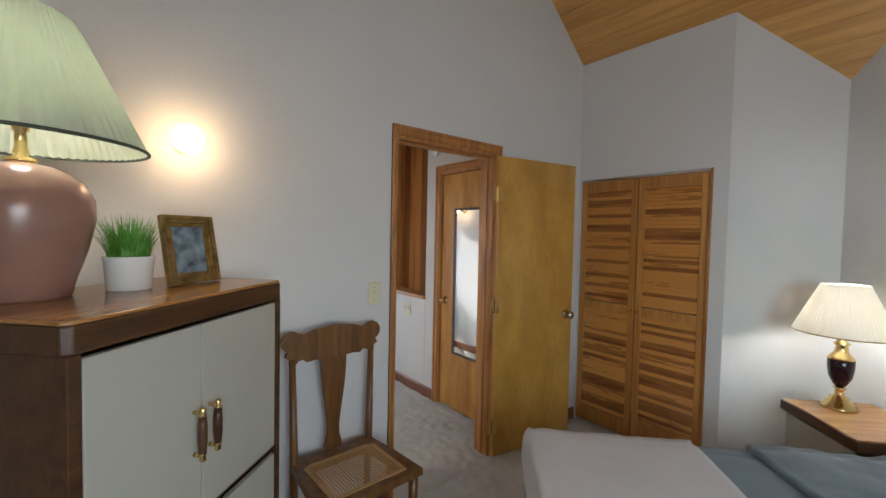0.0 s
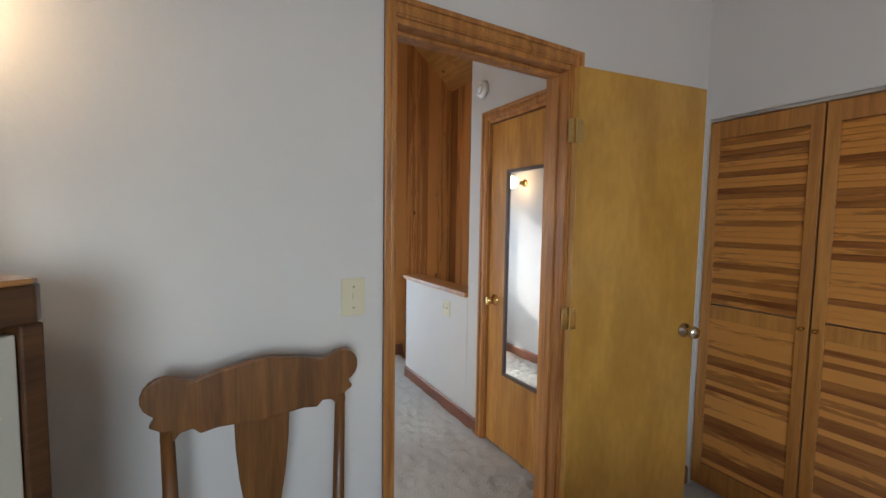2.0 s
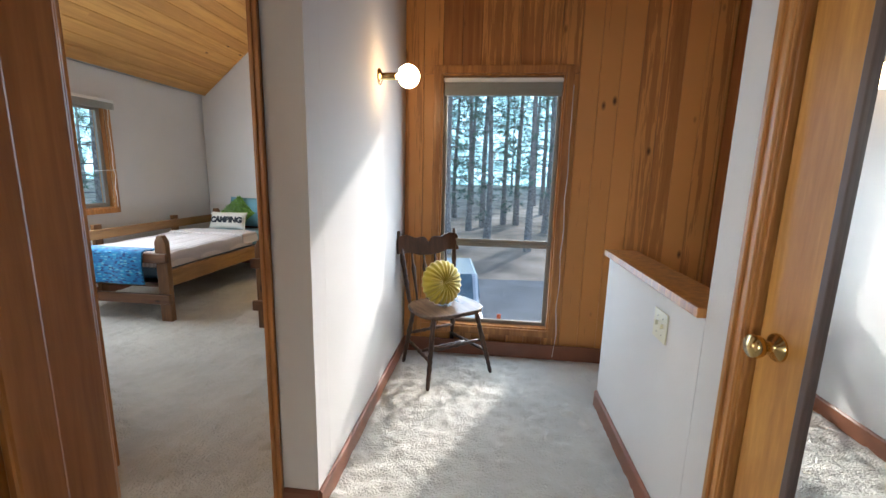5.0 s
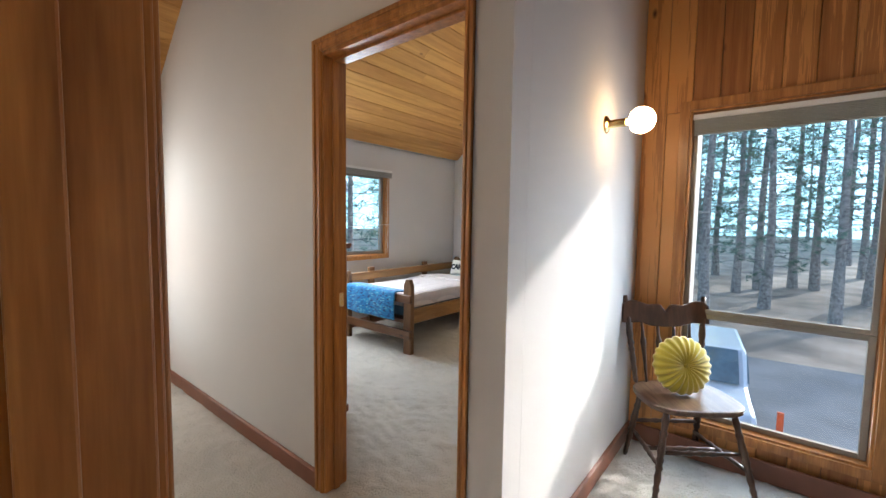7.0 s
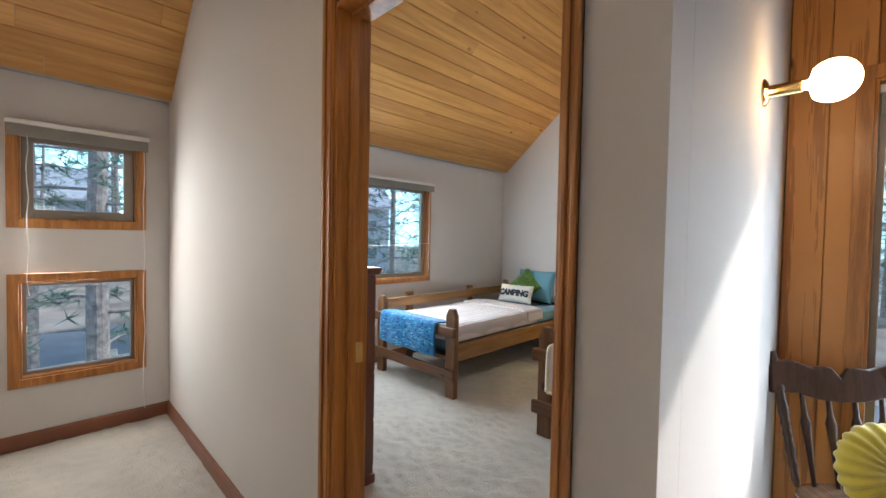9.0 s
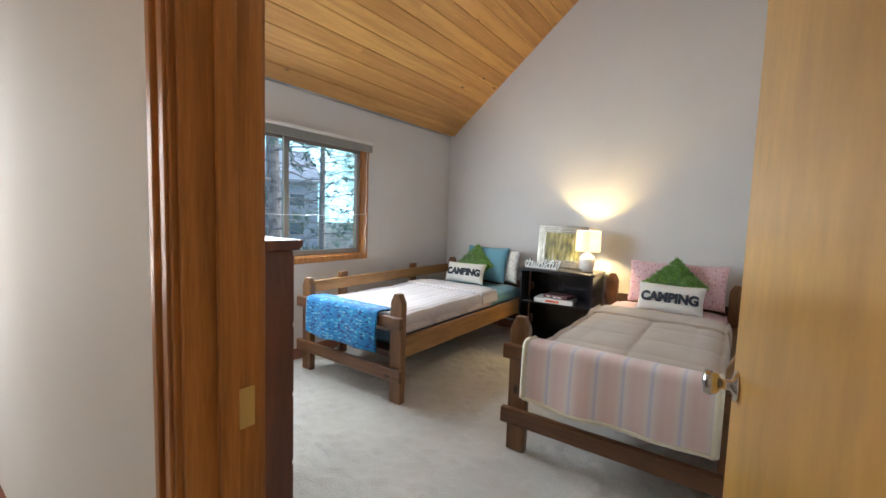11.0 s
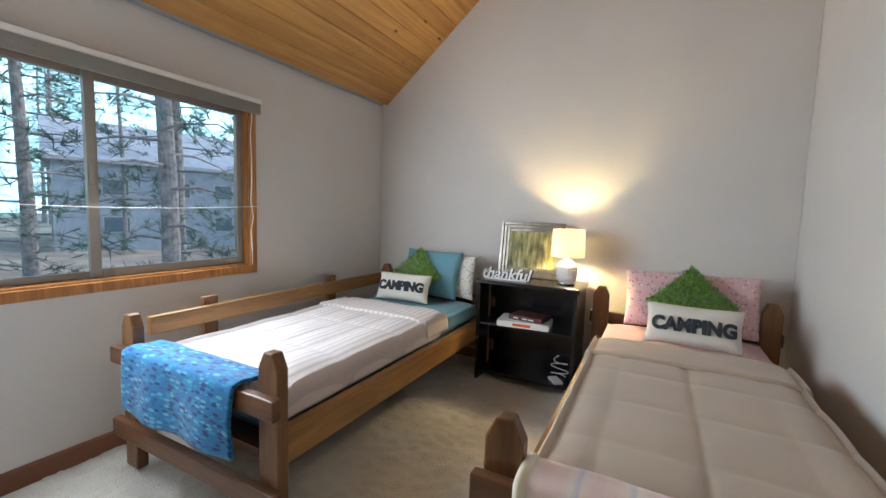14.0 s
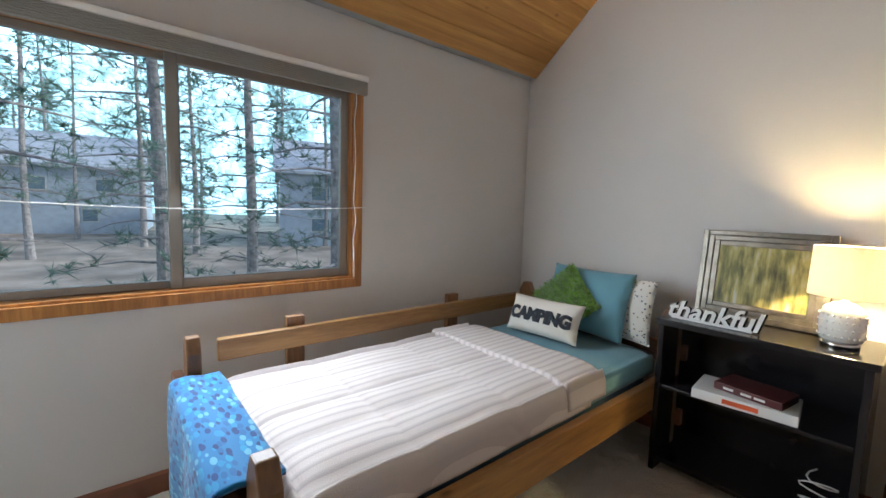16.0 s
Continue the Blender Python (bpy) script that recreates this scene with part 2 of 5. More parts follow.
THROW_EDGE = surf("cream_binding", (0.76, 0.71, 0.55), 0.9, vary=0.04, fine=240, bump=0.4, sheen=0.2)
LINEN = surf("white_linen", (0.70, 0.66, 0.59), 0.9, vary=0.05, scale=6, fine=300, bump=0.3)
INK = surf("charcoal_print", (0.03, 0.035, 0.045), 0.9, vary=0.5, scale=60)
SHAG = surf("lime_shag", (0.17, 0.36, 0.025), 0.9, vary=0.3, scale=30, sheen=0.4)
MUSTARD = surf("mustard_velvet", (0.52, 0.40, 0.035), 0.8, vary=0.12, scale=8, fine=160, bump=0.2, sheen=0.6)
MATTRESS = surf("blue_mattress", (0.09, 0.17, 0.24), 0.9, vary=0.1)
MIRRORFRAME = surf("brown_frame", (0.13, 0.085, 0.07), 0.4, vary=0.1)
MIRROR = bpy.data.materials.new("mirror_glass")
_n, _l, _p = nodes_of(MIRROR)
_p.inputs["Base Color"].default_value = (0.86, 0.88, 0.88, 1)
_p.inputs["Metallic"].default_value, _p.inputs["Roughness"].default_value = 1.0, 0.015
GLASS = bpy.data.materials.new("window_glass")
_n, _l, _p = nodes_of(GLASS)
_p.inputs["Base Color"].default_value = (0.85, 0.935, 1.0, 1)
_p.inputs["Roughness"].default_value, _p.inputs["IOR"].default_value = 0.0, 1.3
_p.inputs["Transmission Weight"].default_value = 1.0
BULB = glow("warm_bulb", (1.0, 0.70, 0.40), 8.0)
LAMPBULB = glow("lamp_bulb", (1.0, 0.76, 0.38), 340.0)
COOLBULB = glow("cool_bulb", (1.0, 0.95, 0.86), 42.0)
DAYBULB = glow("daylight_bulb", (0.92, 0.97, 1.0), 80.0)
BARK = surf("pine_bark", (0.27, 0.245, 0.235), 0.9, vary=0.45, scale=9, fine=40, bump=0.9, depth=0.02)
NEEDLE = surf("pine_needles", (0.12, 0.19, 0.14), 0.7, vary=0.45, scale=0.9, fine=60)
DUFF = surf("forest_floor", (0.30, 0.235, 0.185), 0.95, vary=0.45, scale=0.5, fine=14, bump=0.25, depth=0.02)
ASPHALT = surf("road_asphalt", (0.14, 0.15, 0.165), 0.9, vary=0.25, scale=0.8, fine=60)
SIDING = surf("grey_siding", (0.34, 0.39, 0.44), 0.8, vary=0.12, scale=2)
ROOFING = surf("roof_metal", (0.40, 0.42, 0.45), 0.5, vary=0.15, scale=2)
PALEFENCE = surf("weathered_wood", (0.42, 0.42, 0.38), 0.8, vary=0.2)
PANEDARK = surf("far_pane", (0.10, 0.16, 0.20), 0.1, vary=0.2, bump=0.0)
CARPAINT = surf("car_paint", (0.55, 0.60, 0.64), 0.25, 0.3, vary=0.05, bump=0.0)
TYRE = surf("tyre_rubber", (0.02, 0.02, 0.02), 0.8)
ORANGE = surf("orange_marker", (0.70, 0.12, 0.04), 0.6)
PAINTING = bpy.data.materials.new("birch_painting")
_n, _l, _p = nodes_of(PAINTING)
_c = _n.new("ShaderNodeTexCoord")
_m = _n.new("ShaderNodeMapping")
_m.inputs["Scale"].default_value = (22, 1, 5)
_l.new(_c.outputs["Object"], _m.inputs["Vector"])
_t = _n.new("ShaderNodeTexNoise")
_t.inputs["Scale"].default_value, _t.inputs["Detail"].default_value = 1.3, 5
_l.new(_m.outputs[0], _t.inputs["Vector"])
_r = ramp(_n, [(0.3, (0.05, 0.045, 0.02)), (0.45, (0.20, 0.19, 0.06)), (0.56, (0.42, 0.36, 0.12)), (0.7, (0.52, 0.52, 0.44))])
_l.new(_t.outputs["Fac"], _r.inputs[0])
_l.new(_r.outputs[0], _p.inputs["Base Color"])
PHOTO = surf("grey_photograph", (0.16, 0.20, 0.23), 0.25, vary=1.0, scale=22, bump=0.0)

# ---- building helpers ----


def bm_box(bm, x0, x1, y0, y1, z0, z1):
    v = [bm.verts.new(c) for c in ((x0, y0, z0), (x1, y0, z0), (x1, y1, z0), (x0, y1, z0), (x0, y0, z1), (x1, y0, z1), (x1, y1, z1), (x0, y1, z1))]
    for f in ((3, 2, 1, 0), (4, 5, 6, 7), (0, 1, 5, 4), (1, 2, 6, 5), (2, 3, 7, 6), (3, 0, 4, 7)):
        bm.faces.new([v[i] for i in f])


def bm_lathe(bm, prof, seg=24, at=(0, 0, 0), axis=None, caps=True):
    """Turn (radius, height) pairs about an axis through at."""
    q = Vector((0, 0, 1)).rotation_difference(Vector(axis)) if axis else None
    rings = []
    for r, h in prof:
        ring = []
        for i in range(seg):
            a = 2 * math.pi * i / seg
            c = Vector((r * math.cos(a), r * math.sin(a), h))
            if q:
                c = q @ c
            ring.append(bm.verts.new(c + Vector(at)))
        rings.append(ring)
    for a, b in zip(rings, rings[1:]):
        for i in range(seg):
            bm.faces.new((a[i], a[(i + 1) % seg], b[(i + 1) % seg], b[i]))
    if caps and prof[0][0] > 1e-4:
        bm.faces.new(rings[0][::-1])
    if caps and prof[-1][0] > 1e-4:
        bm.faces.new(rings[-1])


def bm_tube(bm, pts, r, seg=8):
    pts = [Vector(p) for p in pts]
    rings = []
    for i, p in enumerate(pts):
        d = (pts[min(i + 1, len(pts) - 1)] - pts[max(i - 1, 0)]).normalized()
        q = Vector((0, 0, 1)).rotation_difference(d)
        rr = r[i] if isinstance(r, (list, tuple)) else r
        rings.append([bm.verts.new(p + q @ Vector((rr * math.cos(2 * math.pi * k / seg), rr * math.sin(2 * math.pi * k / seg), 0))) for k in range(seg)])
    for a, b in zip(rings, rings[1:]):
        for k in range(seg):
            bm.faces.new((a[k], a[(k + 1) % seg], b[(k + 1) % seg], b[k]))
    bm.faces.new(rings[0][::-1])
    bm.faces.new(rings[-1])


def bm_prism(bm, outline, t0, t1, plane="xz"):
    """An outline drawn in a plane, given depth from t0 to t1."""
    def put(a, b, t):
        return (a, t, b) if plane == "xz" else (a, b, t) if plane == "xy" else (t, a, b)
    lo = [bm.verts.new(put(a, b, t0)) for a, b in outline]
    hi = [bm.verts.new(put(a, b, t1)) for a, b in outline]
    n = len(outline)
    bm.faces.new(lo)
    bm.faces.new(hi[::-1])
    for i in range(n):
        bm.faces.new((lo[i], hi[i], hi[(i + 1) % n], lo[(i + 1) % n]))


def bm_grid(bm, fn, nu, nv):
    rows = [[bm.verts.new(fn(i / nu, j / nv)) for j in range(nv + 1)] for i in range(nu + 1)]
    for i in range(nu):
        for j in range(nv):
            bm.faces.new((rows[i][j], rows[i + 1][j], rows[i + 1][j + 1], rows[i][j + 1]))


def finish(bm, name, mat, parent=None, bevel=0.0, smooth=False, m=None):
    bmesh.ops.recalc_face_normals(bm, faces=bm.faces)
    me = bpy.data.meshes.new(name)
    bm.to_mesh(me)
    bm.free()
    me.materials.append(mat)
    if smooth:
        for p in me.polygons:
            p.use_smooth = True
    ob = new(name, me)
    if m is not None:
        ob.matrix_world = m
    if parent is not None:
        ob.parent = parent
    if bevel:
        b = ob.modifiers.new("edges", 'BEVEL')
        b.width, b.segments, b.limit_method = bevel, 2, 'ANGLE'
    return ob


def box(name, mat, x0, x1, y0, y1, z0, z1, parent=None, bevel=0.003, m=None):
    bm = bmesh.new()
    bm_box(bm, x0, x1, y0, y1, z0, z1)
    return finish(bm, name, mat, parent, bevel, m=m)


def lathe(name, mat, prof, parent=None, seg=28, at=(0, 0, 0), axis=None, m=None):
    bm = bmesh.new()
    bm_lathe(bm, prof, seg, at, axis)
    ob = finish(bm, name, mat, parent, 0, True, m)
    return ob


def thing(name, label, category, m=None, group=""):
    e = new(name)
    e.empty_display_size = 0.1
    if m is not None:
        e.matrix_world = m
    return tagged(e, label, category, group)


def writing(name, words, size, mat, parent, m, depth=0.002, shear=0.0, fat=0.0):
    cu = bpy.data.curves.new(name, 'FONT')
    cu.body, cu.size, cu.extrude, cu.shear, cu.offset = words, size, depth, shear, fat
    cu.align_x = 'CENTER'
    tmp = new(name + "_outline", cu)
    bpy.context.view_layer.update()
    me = bpy.data.meshes.new_from_object(tmp.evaluated_get(bpy.context.evaluated_depsgraph_get()))
    bpy.data.objects.remove(tmp)
    me.materials.clear()
    me.materials.append(mat)
    ob = new(name, me)
    ob.parent = parent
    ob.matrix_local = m
    return ob


# ---- large structure ----
RIDGE_X, RIDGE_Z, PITCH = 1.36, 4.80, 0.836


def roof_z(x):
    return RIDGE_Z - PITCH * abs(x - RIDGE_X)


def wall(name, p0, p1, thick, openings=(), mat=None, top=None, base=-0.02):
    """A wall from p0 to p1 that grows thick to the left of that way and reaches up into the roof.
    openings: (from, to, bottom, top) along the wall."""
    p0, p1 = Vector((*p0, 0)), Vector((*p1, 0))
    d = (p1 - p0)
    length = d.length
    d.normalize()
    nrm = Vector((-d.y, d.x, 0)) * thick
    cuts = {0.0, length}
    for o in openings:
        cuts |= {o[0], o[1]}
    if abs(d.x) > 1e-6:
        s = (RIDGE_X - p0.x) / d.x
        if 0 < s < length:
            cuts.add(s)
    cuts = sorted(cuts)
    bm = bmesh.new()

    def zt(p):
        return top if top is not None else roof_z(p.x) + 0.05

    def block(a, b, lo, hi):
        pa, pb = p0 + d * a, p0 + d * b
        v = []
        for p in (pa, pb, pb + nrm, pa + nrm):
            v.append(bm.verts.new((p.x, p.y, lo)))
        for p in (pa, pb, pb + nrm, pa + nrm):
            v.append(bm.verts.new((p.x, p.y, zt(p) if hi is None else hi)))
        for f in ((3, 2, 1, 0), (4, 5, 6, 7), (0, 1, 5, 4), (1, 2, 6, 5), (2, 3, 7, 6), (3, 0, 4, 7)):
            bm.faces.new([v[i] for i in f])
    for a, b in zip(cuts, cuts[1:]):
        here = sorted((o[2], o[3]) for o in openings if o[0] <= a + 1e-6 and o[1] >= b - 1e-6)
        lo = base
        for z0, z1 in here:
            if z0 > lo:
                block(a, b, lo, z0)
            lo = z1
        block(a, b, lo, None)
    return tagged(finish(bm, name, mat or WALL), kind="structure")


EAVE_W, EAVE_E = -1.70, 4.42
DOOR_Y, HALL_S = 1.94, 2.06          # bedroom side and hall side of the door wall
KIDS_S, KIDS_N = 3.09, 7.15          # hall side of the bunk room's door wall, far wall
HALL_W, HALL_E, HALL_N = 1.65, 2.93, 4.65
D1 = (1.922, 2.675, 2.035)           # bedroom door opening
D2 = (0.66, 1.474, 2.10)            # bunk room door opening
D3 = (2.20, 2.835, 2.035)            # mirror door, along y

# floor of deep carpet: one sheet with its pile
W, H, STEP = 7.6, 11.2, 0.019
nx, ny = int(W / STEP), int(H / STEP)
gx, gy = np.meshgrid(np.linspace(-3.2, 4.4, nx + 1), np.linspace(-3.6, 7.3, ny + 1), indexing="ij")
rng = np.random.default_rng(4)


def blur(a, k):
    for _ in range(k):
        a = (a + np.roll(a, 1, 0) + np.roll(a, -1, 0) + np.roll(a, 1, 1) + np.roll(a, -1, 1)) / 5
    return a


pile = blur(rng.normal(size=gx.shape), 1) * 0.011 + blur(rng.normal(size=gx.shape), 2) * 0.004
keep = ~((gx > 3.10) & (gy > 3.06)) & ~((gx > 1.62) & (gy > 4.68)) & (gx > -1.78)
verts = np.stack([gx, gy, np.clip(pile, -0.013, 0.013)], -1).reshape(-1, 3)
idx = np.arange(verts.shape[0]).reshape(gx.shape)
quads = np.stack([idx[:-1, :-1], idx[1:, :-1], idx[1:, 1:], idx[:-1, 1:]], -1)[keep[:-1, :-1]].reshape(-1, 4)
me = bpy.data.meshes.new("floor")
me.from_pydata(verts.tolist(), [], quads.tolist())
me.materials.append(CARPET)
for p in me.polygons:
    p.use_smooth = True
floor_ob = tagged(new("floor", me), "cream deep-pile carpet over the whole upper floor", kind="structure")

# inner and outer walls
wall("wall_bedroom_north", (-0.9, DOOR_Y), (4.5, DOOR_Y), 0.12, [(D1[0] + 0.9, D1[1] + 0.9, -0.02, D1[2])])
wall("wall_closet", (3.66, 1.945), (3.66, 0.90), 0.10, [(0.02, 0.945, -0.02, 1.955)])
wall("wall_diagonal_short", (3.66, 0.90), (4.15, 0.45), 0.10)
wall("wall_bed_head", (4.15, 0.45), (1.55, -2.15), 0.10)
wall("wall_bedroom_window", (1.55, -2.15), (-0.9, 0.30), 0.10, [(0.2, 1.9, 0.95, 2.05)])
wall("wall_bedroom_west", (-0.9, 0.30), (-0.9, 2.0), 0.10)
wall("wall_landing_south", (-1.7, HALL_S), (-0.901, HALL_S), -0.12)
wall("wall_west", (-1.70, KIDS_N + 0.1), (-1.70, 1.9), -0.14,
     [(KIDS_N + 0.1 - 5.68, KIDS_N + 0.1 - 4.04, 0.885, 1.93),
      (KIDS_N + 0.1 - 2.90, KIDS_N + 0.1 - 2.32, 0.43, 1.03), (KIDS_N + 0.1 - 2.90, KIDS_N + 0.1 - 2.32, 1.41, 1.96)])
wall("wall_bunk_room_south", (-1.69, KIDS_S), (HALL_W, KIDS_S), 0.12, [(D2[0] + 1.69, D2[1] + 1.69, -0.02, D2[2])])
wall("wall_hall_west", (HALL_W, KIDS_S + 0.121), (HALL_W, KIDS_N + 0.1), 0.12)
wall("wall_bunk_room_north", (-1.69, KIDS_N), (1.528, KIDS_N), 0.12)
wall("wall_bunk_closet_east", (-0.62, 3.212), (-0.62, 3.944), 0.10)
wall("wall_bunk_closet_north", (-0.721, 3.944), (-1.69, 3.944), 0.10)
wall("wall_hall_east", (HALL_E, HALL_S + 0.002), (HALL_E, 3.04), -0.12, [(D3[0] - HALL_S, D3[1] - HALL_S, -0.02, D3[2])])
wall("wall_stair_south", (3.05, 2.92), (4.4, 2.92), 0.12)
wall("wall_storage_back", (3.5, 2.07), (3.5, 2.91), 0.05)
wall("wall_gable_backing", (HALL_W + 0.002, HALL_N + 0.02), (3.9, HALL_N + 0.02), 0.12, [(0.253, 1.07, 0.215, 1.98)], mat=TRIM, base=-2.6)
wall("wall_stair_east_backing", (3.742, 3.03), (3.742, HALL_N + 0.02), -0.10, mat=TRIM, base=-2.6)
wall("wall_closet_back", (4.45, -0.5), (4.45, 3.0), -0.1)
half = wall("half_wall", (HALL_E, 3.042), (HALL_E, 4.05), -0.12, top=0.895)
tagged(box("half_wall_cap", TRIM, HALL_E - 0.025, HALL_E + 0.145, 3.043, 4.075, 0.895, 0.927), "reddish wooden cap on the white half wall", kind="structure")

# sloped board ceiling, one mesh, with its outer roof above
bm = bmesh.new()
for side, y0, y1 in ((-1, -3.0, KIDS_N + 0.35), (1, -3.0, HALL_N + 0.30)):
    run = 3.10 * math.sqrt(1 + PITCH ** 2)
    n = int(run / 0.135)
    ux, uz = side / math.sqrt(1 + PITCH ** 2), -PITCH / math.sqrt(1 + PITCH ** 2)
    for i in range(n):
        y = y0
        while y < y1:
            ln = random.uniform(5.0, 9.0)
            ye = min(y + ln, y1)
            a, b = i * 0.135 + 0.0015, (i + 1) * 0.135 - 0.0015
            c = []
            for s, dz in ((a, 0.004), (a + 0.004, 0), (b - 0.004, 0), (b, 0.004), (b, 0.03), (a, 0.03)):
                c.append((RIDGE_X + ux * s, RIDGE_Z + uz * s + dz / abs(ux)))
            lo = [bm.verts.new((px, y + 0.0008, pz)) for px, pz in c]
            hi = [bm.verts.new((px, ye - 0.0008, pz)) for px, pz in c]
            bm.faces.new(lo)
            bm.faces.new(hi[::-1])
            for k in range(6):
                bm.faces.new((lo[k], hi[k], hi[(k + 1) % 6], lo[(k + 1) % 6]))
            y = ye
tagged(finish(bm, "ceiling", CEIL), "sloped ceiling of golden fir boards with small knots", kind="structure")
bm = bmesh.new()
for side, y1 in ((-1, KIDS_N + 0.36), (1, HALL_N + 0.31)):
    v = [(RIDGE_X, 0.06), (RIDGE_X + side * 3.14, 0.06), (RIDGE_X + side * 3.14, 0.2), (RIDGE_X, 0.2)]
    bm_prism(bm, [(x, roof_z(x) + dz) for x, dz in v], -3.05, y1)
tagged(finish(bm, "roof", ROOFING), kind="structure")


def run_board(name, mat, p0, p1, h, t, z=0.0):
    """A strip along the foot of a wall, growing to the left of its way."""
    d = Vector((p1[0] - p0[0], p1[1] - p0[1], 0))
    ang = math.degrees(math.atan2(d.y, d.x))
    bm = bmesh.new()
    bm_prism(bm, [(0, z), (t, z), (t, z + h - 0.01), (t * 0.4, z + h), (0, z + h)], 0, d.length, "yz")
    bmesh.ops.transform(bm, matrix=Matrix(((0, 1, 0, 0), (1, 0, 0, 0), (0, 0, 1, 0), (0, 0, 0, 1))) @ Matrix(((0, 1, 0, 0), (1, 0, 0, 0), (0, 0, 1, 0), (0, 0, 0, 1))), verts=bm.verts)
    return tagged(finish(bm, name, mat, m=pose(p0[0], p0[1], 0, 0, 0, ang)), kind="structure")


for p0, p1 in (((3.66, 1.94), (3.40, 1.94)), ((3.40, 1.94), (2.74, 1.94)), ((1.89, 1.94), (-0.88, 1.94)), ((4.15, 0.45), (3.66, 0.9)), ((1.55, -2.15), (4.15, 0.45)),
               ((HALL_E, 2.90), (HALL_E, 4.05)), ((HALL_W, HALL_N - 0.02), (HALL_W, KIDS_S)), ((HALL_W, KIDS_S), (1.51, KIDS_S)), ((0.61, KIDS_S), (-1.70, KIDS_S)),
               ((-1.70, KIDS_S), (-1.70, HALL_S)), ((-0.6, HALL_S), (1.89, HALL_S)), ((3.15, HALL_N - 0.02), (HALL_W, HALL_N - 0.02)),
               ((-1.70, KIDS_N), (-1.70, 3.99)), ((1.53, KIDS_N), (-1.70, KIDS_N)), ((1.53, 3.22), (1.53, KIDS_N)), ((-0.62, 3.946), (-1.69, 3.946))):
    run_board("baseboard", BASE, p0, p1, 0.095, 0.014)
tagged(box("baseboard", BASE, HALL_W + 0.01, 3.14, HALL_N - 0.045, HALL_N - 0.03, 0.005, 0.115), kind="structure")


def door_trim(name, axis, a, b, top, face0, face1, slim=1.0, slim_b=1.0):
    """Jambs through the wall, stops and moulded casings on both faces; slim and slim_b narrow its casings. axis: the way that the wall runs."""
    bm = bmesh.new()

    def bx(s0, s1, t0, t1, z0, z1):
        if axis == "x":
            bm_box(bm, s0, s1, t0, t1, z0, z1)
        else:
            bm_box(bm, t0, t1, s0, s1, z0, z1)
    lo, hi = min(face0, face1), max(face0, face1)
    bx(a - 0.002, a + 0.010, lo - 0.003, hi + 0.003, 0, top)
    bx(b - 0.010, b + 0.002, lo - 0.003, hi + 0.003, 0, top)
    bx(a + 0.010, b - 0.010, lo - 0.003, hi + 0.003, top - 0.018, top + 0.002)
    mid = (lo + hi) / 2
    bx(a + 0.010, a + 0.020, mid - 0.016, mid + 0.016, 0, top - 0.03)
    bx(b - 0.020, b - 0.010, mid - 0.016, mid + 0.016, 0, top - 0.03)
    bx(a + 0.018, b - 0.018, mid - 0.016, mid + 0.016, top - 0.03, top - 0.018)
    for f, o in ((lo, -1), (hi, 1)):
        for d0, d1, t in ((0.0, 0.058, 0.012), (0.006, 0.024, 0.017), (0.040, 0.058, 0.020)):
            t0, t1 = sorted((f + o * 0.001, f + o * t))
            bx(a - d1 * slim, a - d0 * slim, t0, t1, 0, top + d1)
            bx(b + d0 * slim_b, b + d1 * slim_b, t0, t1, 0, top + d1)
            bx(a - d0 * slim, b + d0 * slim_b, t0, t1, top + d0, top + d1)
    return tagged(finish(bm, name, TRIM, bevel=0.0025), "reddish stained door frame with moulded casing", kind="structure")


door_trim("door_frame_1", "x", D1[0], D1[1], D1[2], DOOR_Y, HALL_S, 0.6)
door_trim("door_frame_2", "x", D2[0], D2[1], D2[2], KIDS_S, KIDS_S + 0.12, 1.0, 0.6)
bm = bmesh.new()
bm_prism(bm, [(3.135, 0.915), (3.195, 0.915), (3.195, 0.985), (3.135, 0.985), (3.135, 0.968), (3.168, 0.968), (3.168, 0.932), (3.135, 0.932)], D2[0] + 0.010, D2[0] + 0.0125, "yz")
tagged(finish(bm, "strike_plate", CHROME), "worn metal strike plate on the door jamb", kind="structure")
door_trim("door_frame_3", "y", D3[0], D3[1], D3[2], HALL_E, HALL_E + 0.12)
tagged(box("trim", TRIM, -1.62, -1.55, HALL_S, HALL_S + 0.018, 0, 2.09), kind="structure")
KNOB = [(0.033, 0.0), (0.033, 0.006), (0.012, 0.012), (0.011, 0.03), (0.024, 0.038), (0.029, 0.05), (0.026, 0.062), (0.0, 0.067)]


def hinge(parent, x, y, z, metal):
    bm = bmesh.new()
    bm_box(bm, x - 0.034, x + 0.034, y - 0.0015, y + 0.0015, z - 0.045, z + 0.045)
    bm_lathe(bm, [(0.006, -0.047), (0.006, 0.047)], 10, (x, y - 0.005, z))
    for sx in (-0.022, 0.022):
        for sz in (-0.03, 0.0, 0.03):
            bm_lathe(bm, [(0.0045, 0), (0.003, 0.0015)], 8, (x + sx, y - 0.0015, z + sz), (0, -1, 0))
    return finish(bm, "hinge", metal, parent)


def door_leaf(label, mat, width, height, m, knob_mat, sides=(1, -1)):
    """A slab hung at its own origin, along +x, its face towards -y."""
    e = thing("door", label, "door", m)
    tagged(e, kind="structure")
    box("leaf", mat, 0.003, width, -0.0175, 0.0175, 0.015, height, e, 0.002)
    for s in sides:
        lathe("knob", knob_mat, KNOB, e, 24, (width - 0.065, s * 0.0175, 0.93), (0, s, 0))
    box("latch_plate", knob_mat, width - 0.001, width + 0.0015, -0.012, 0.012, 0.90, 0.96, e, 0)
    return e


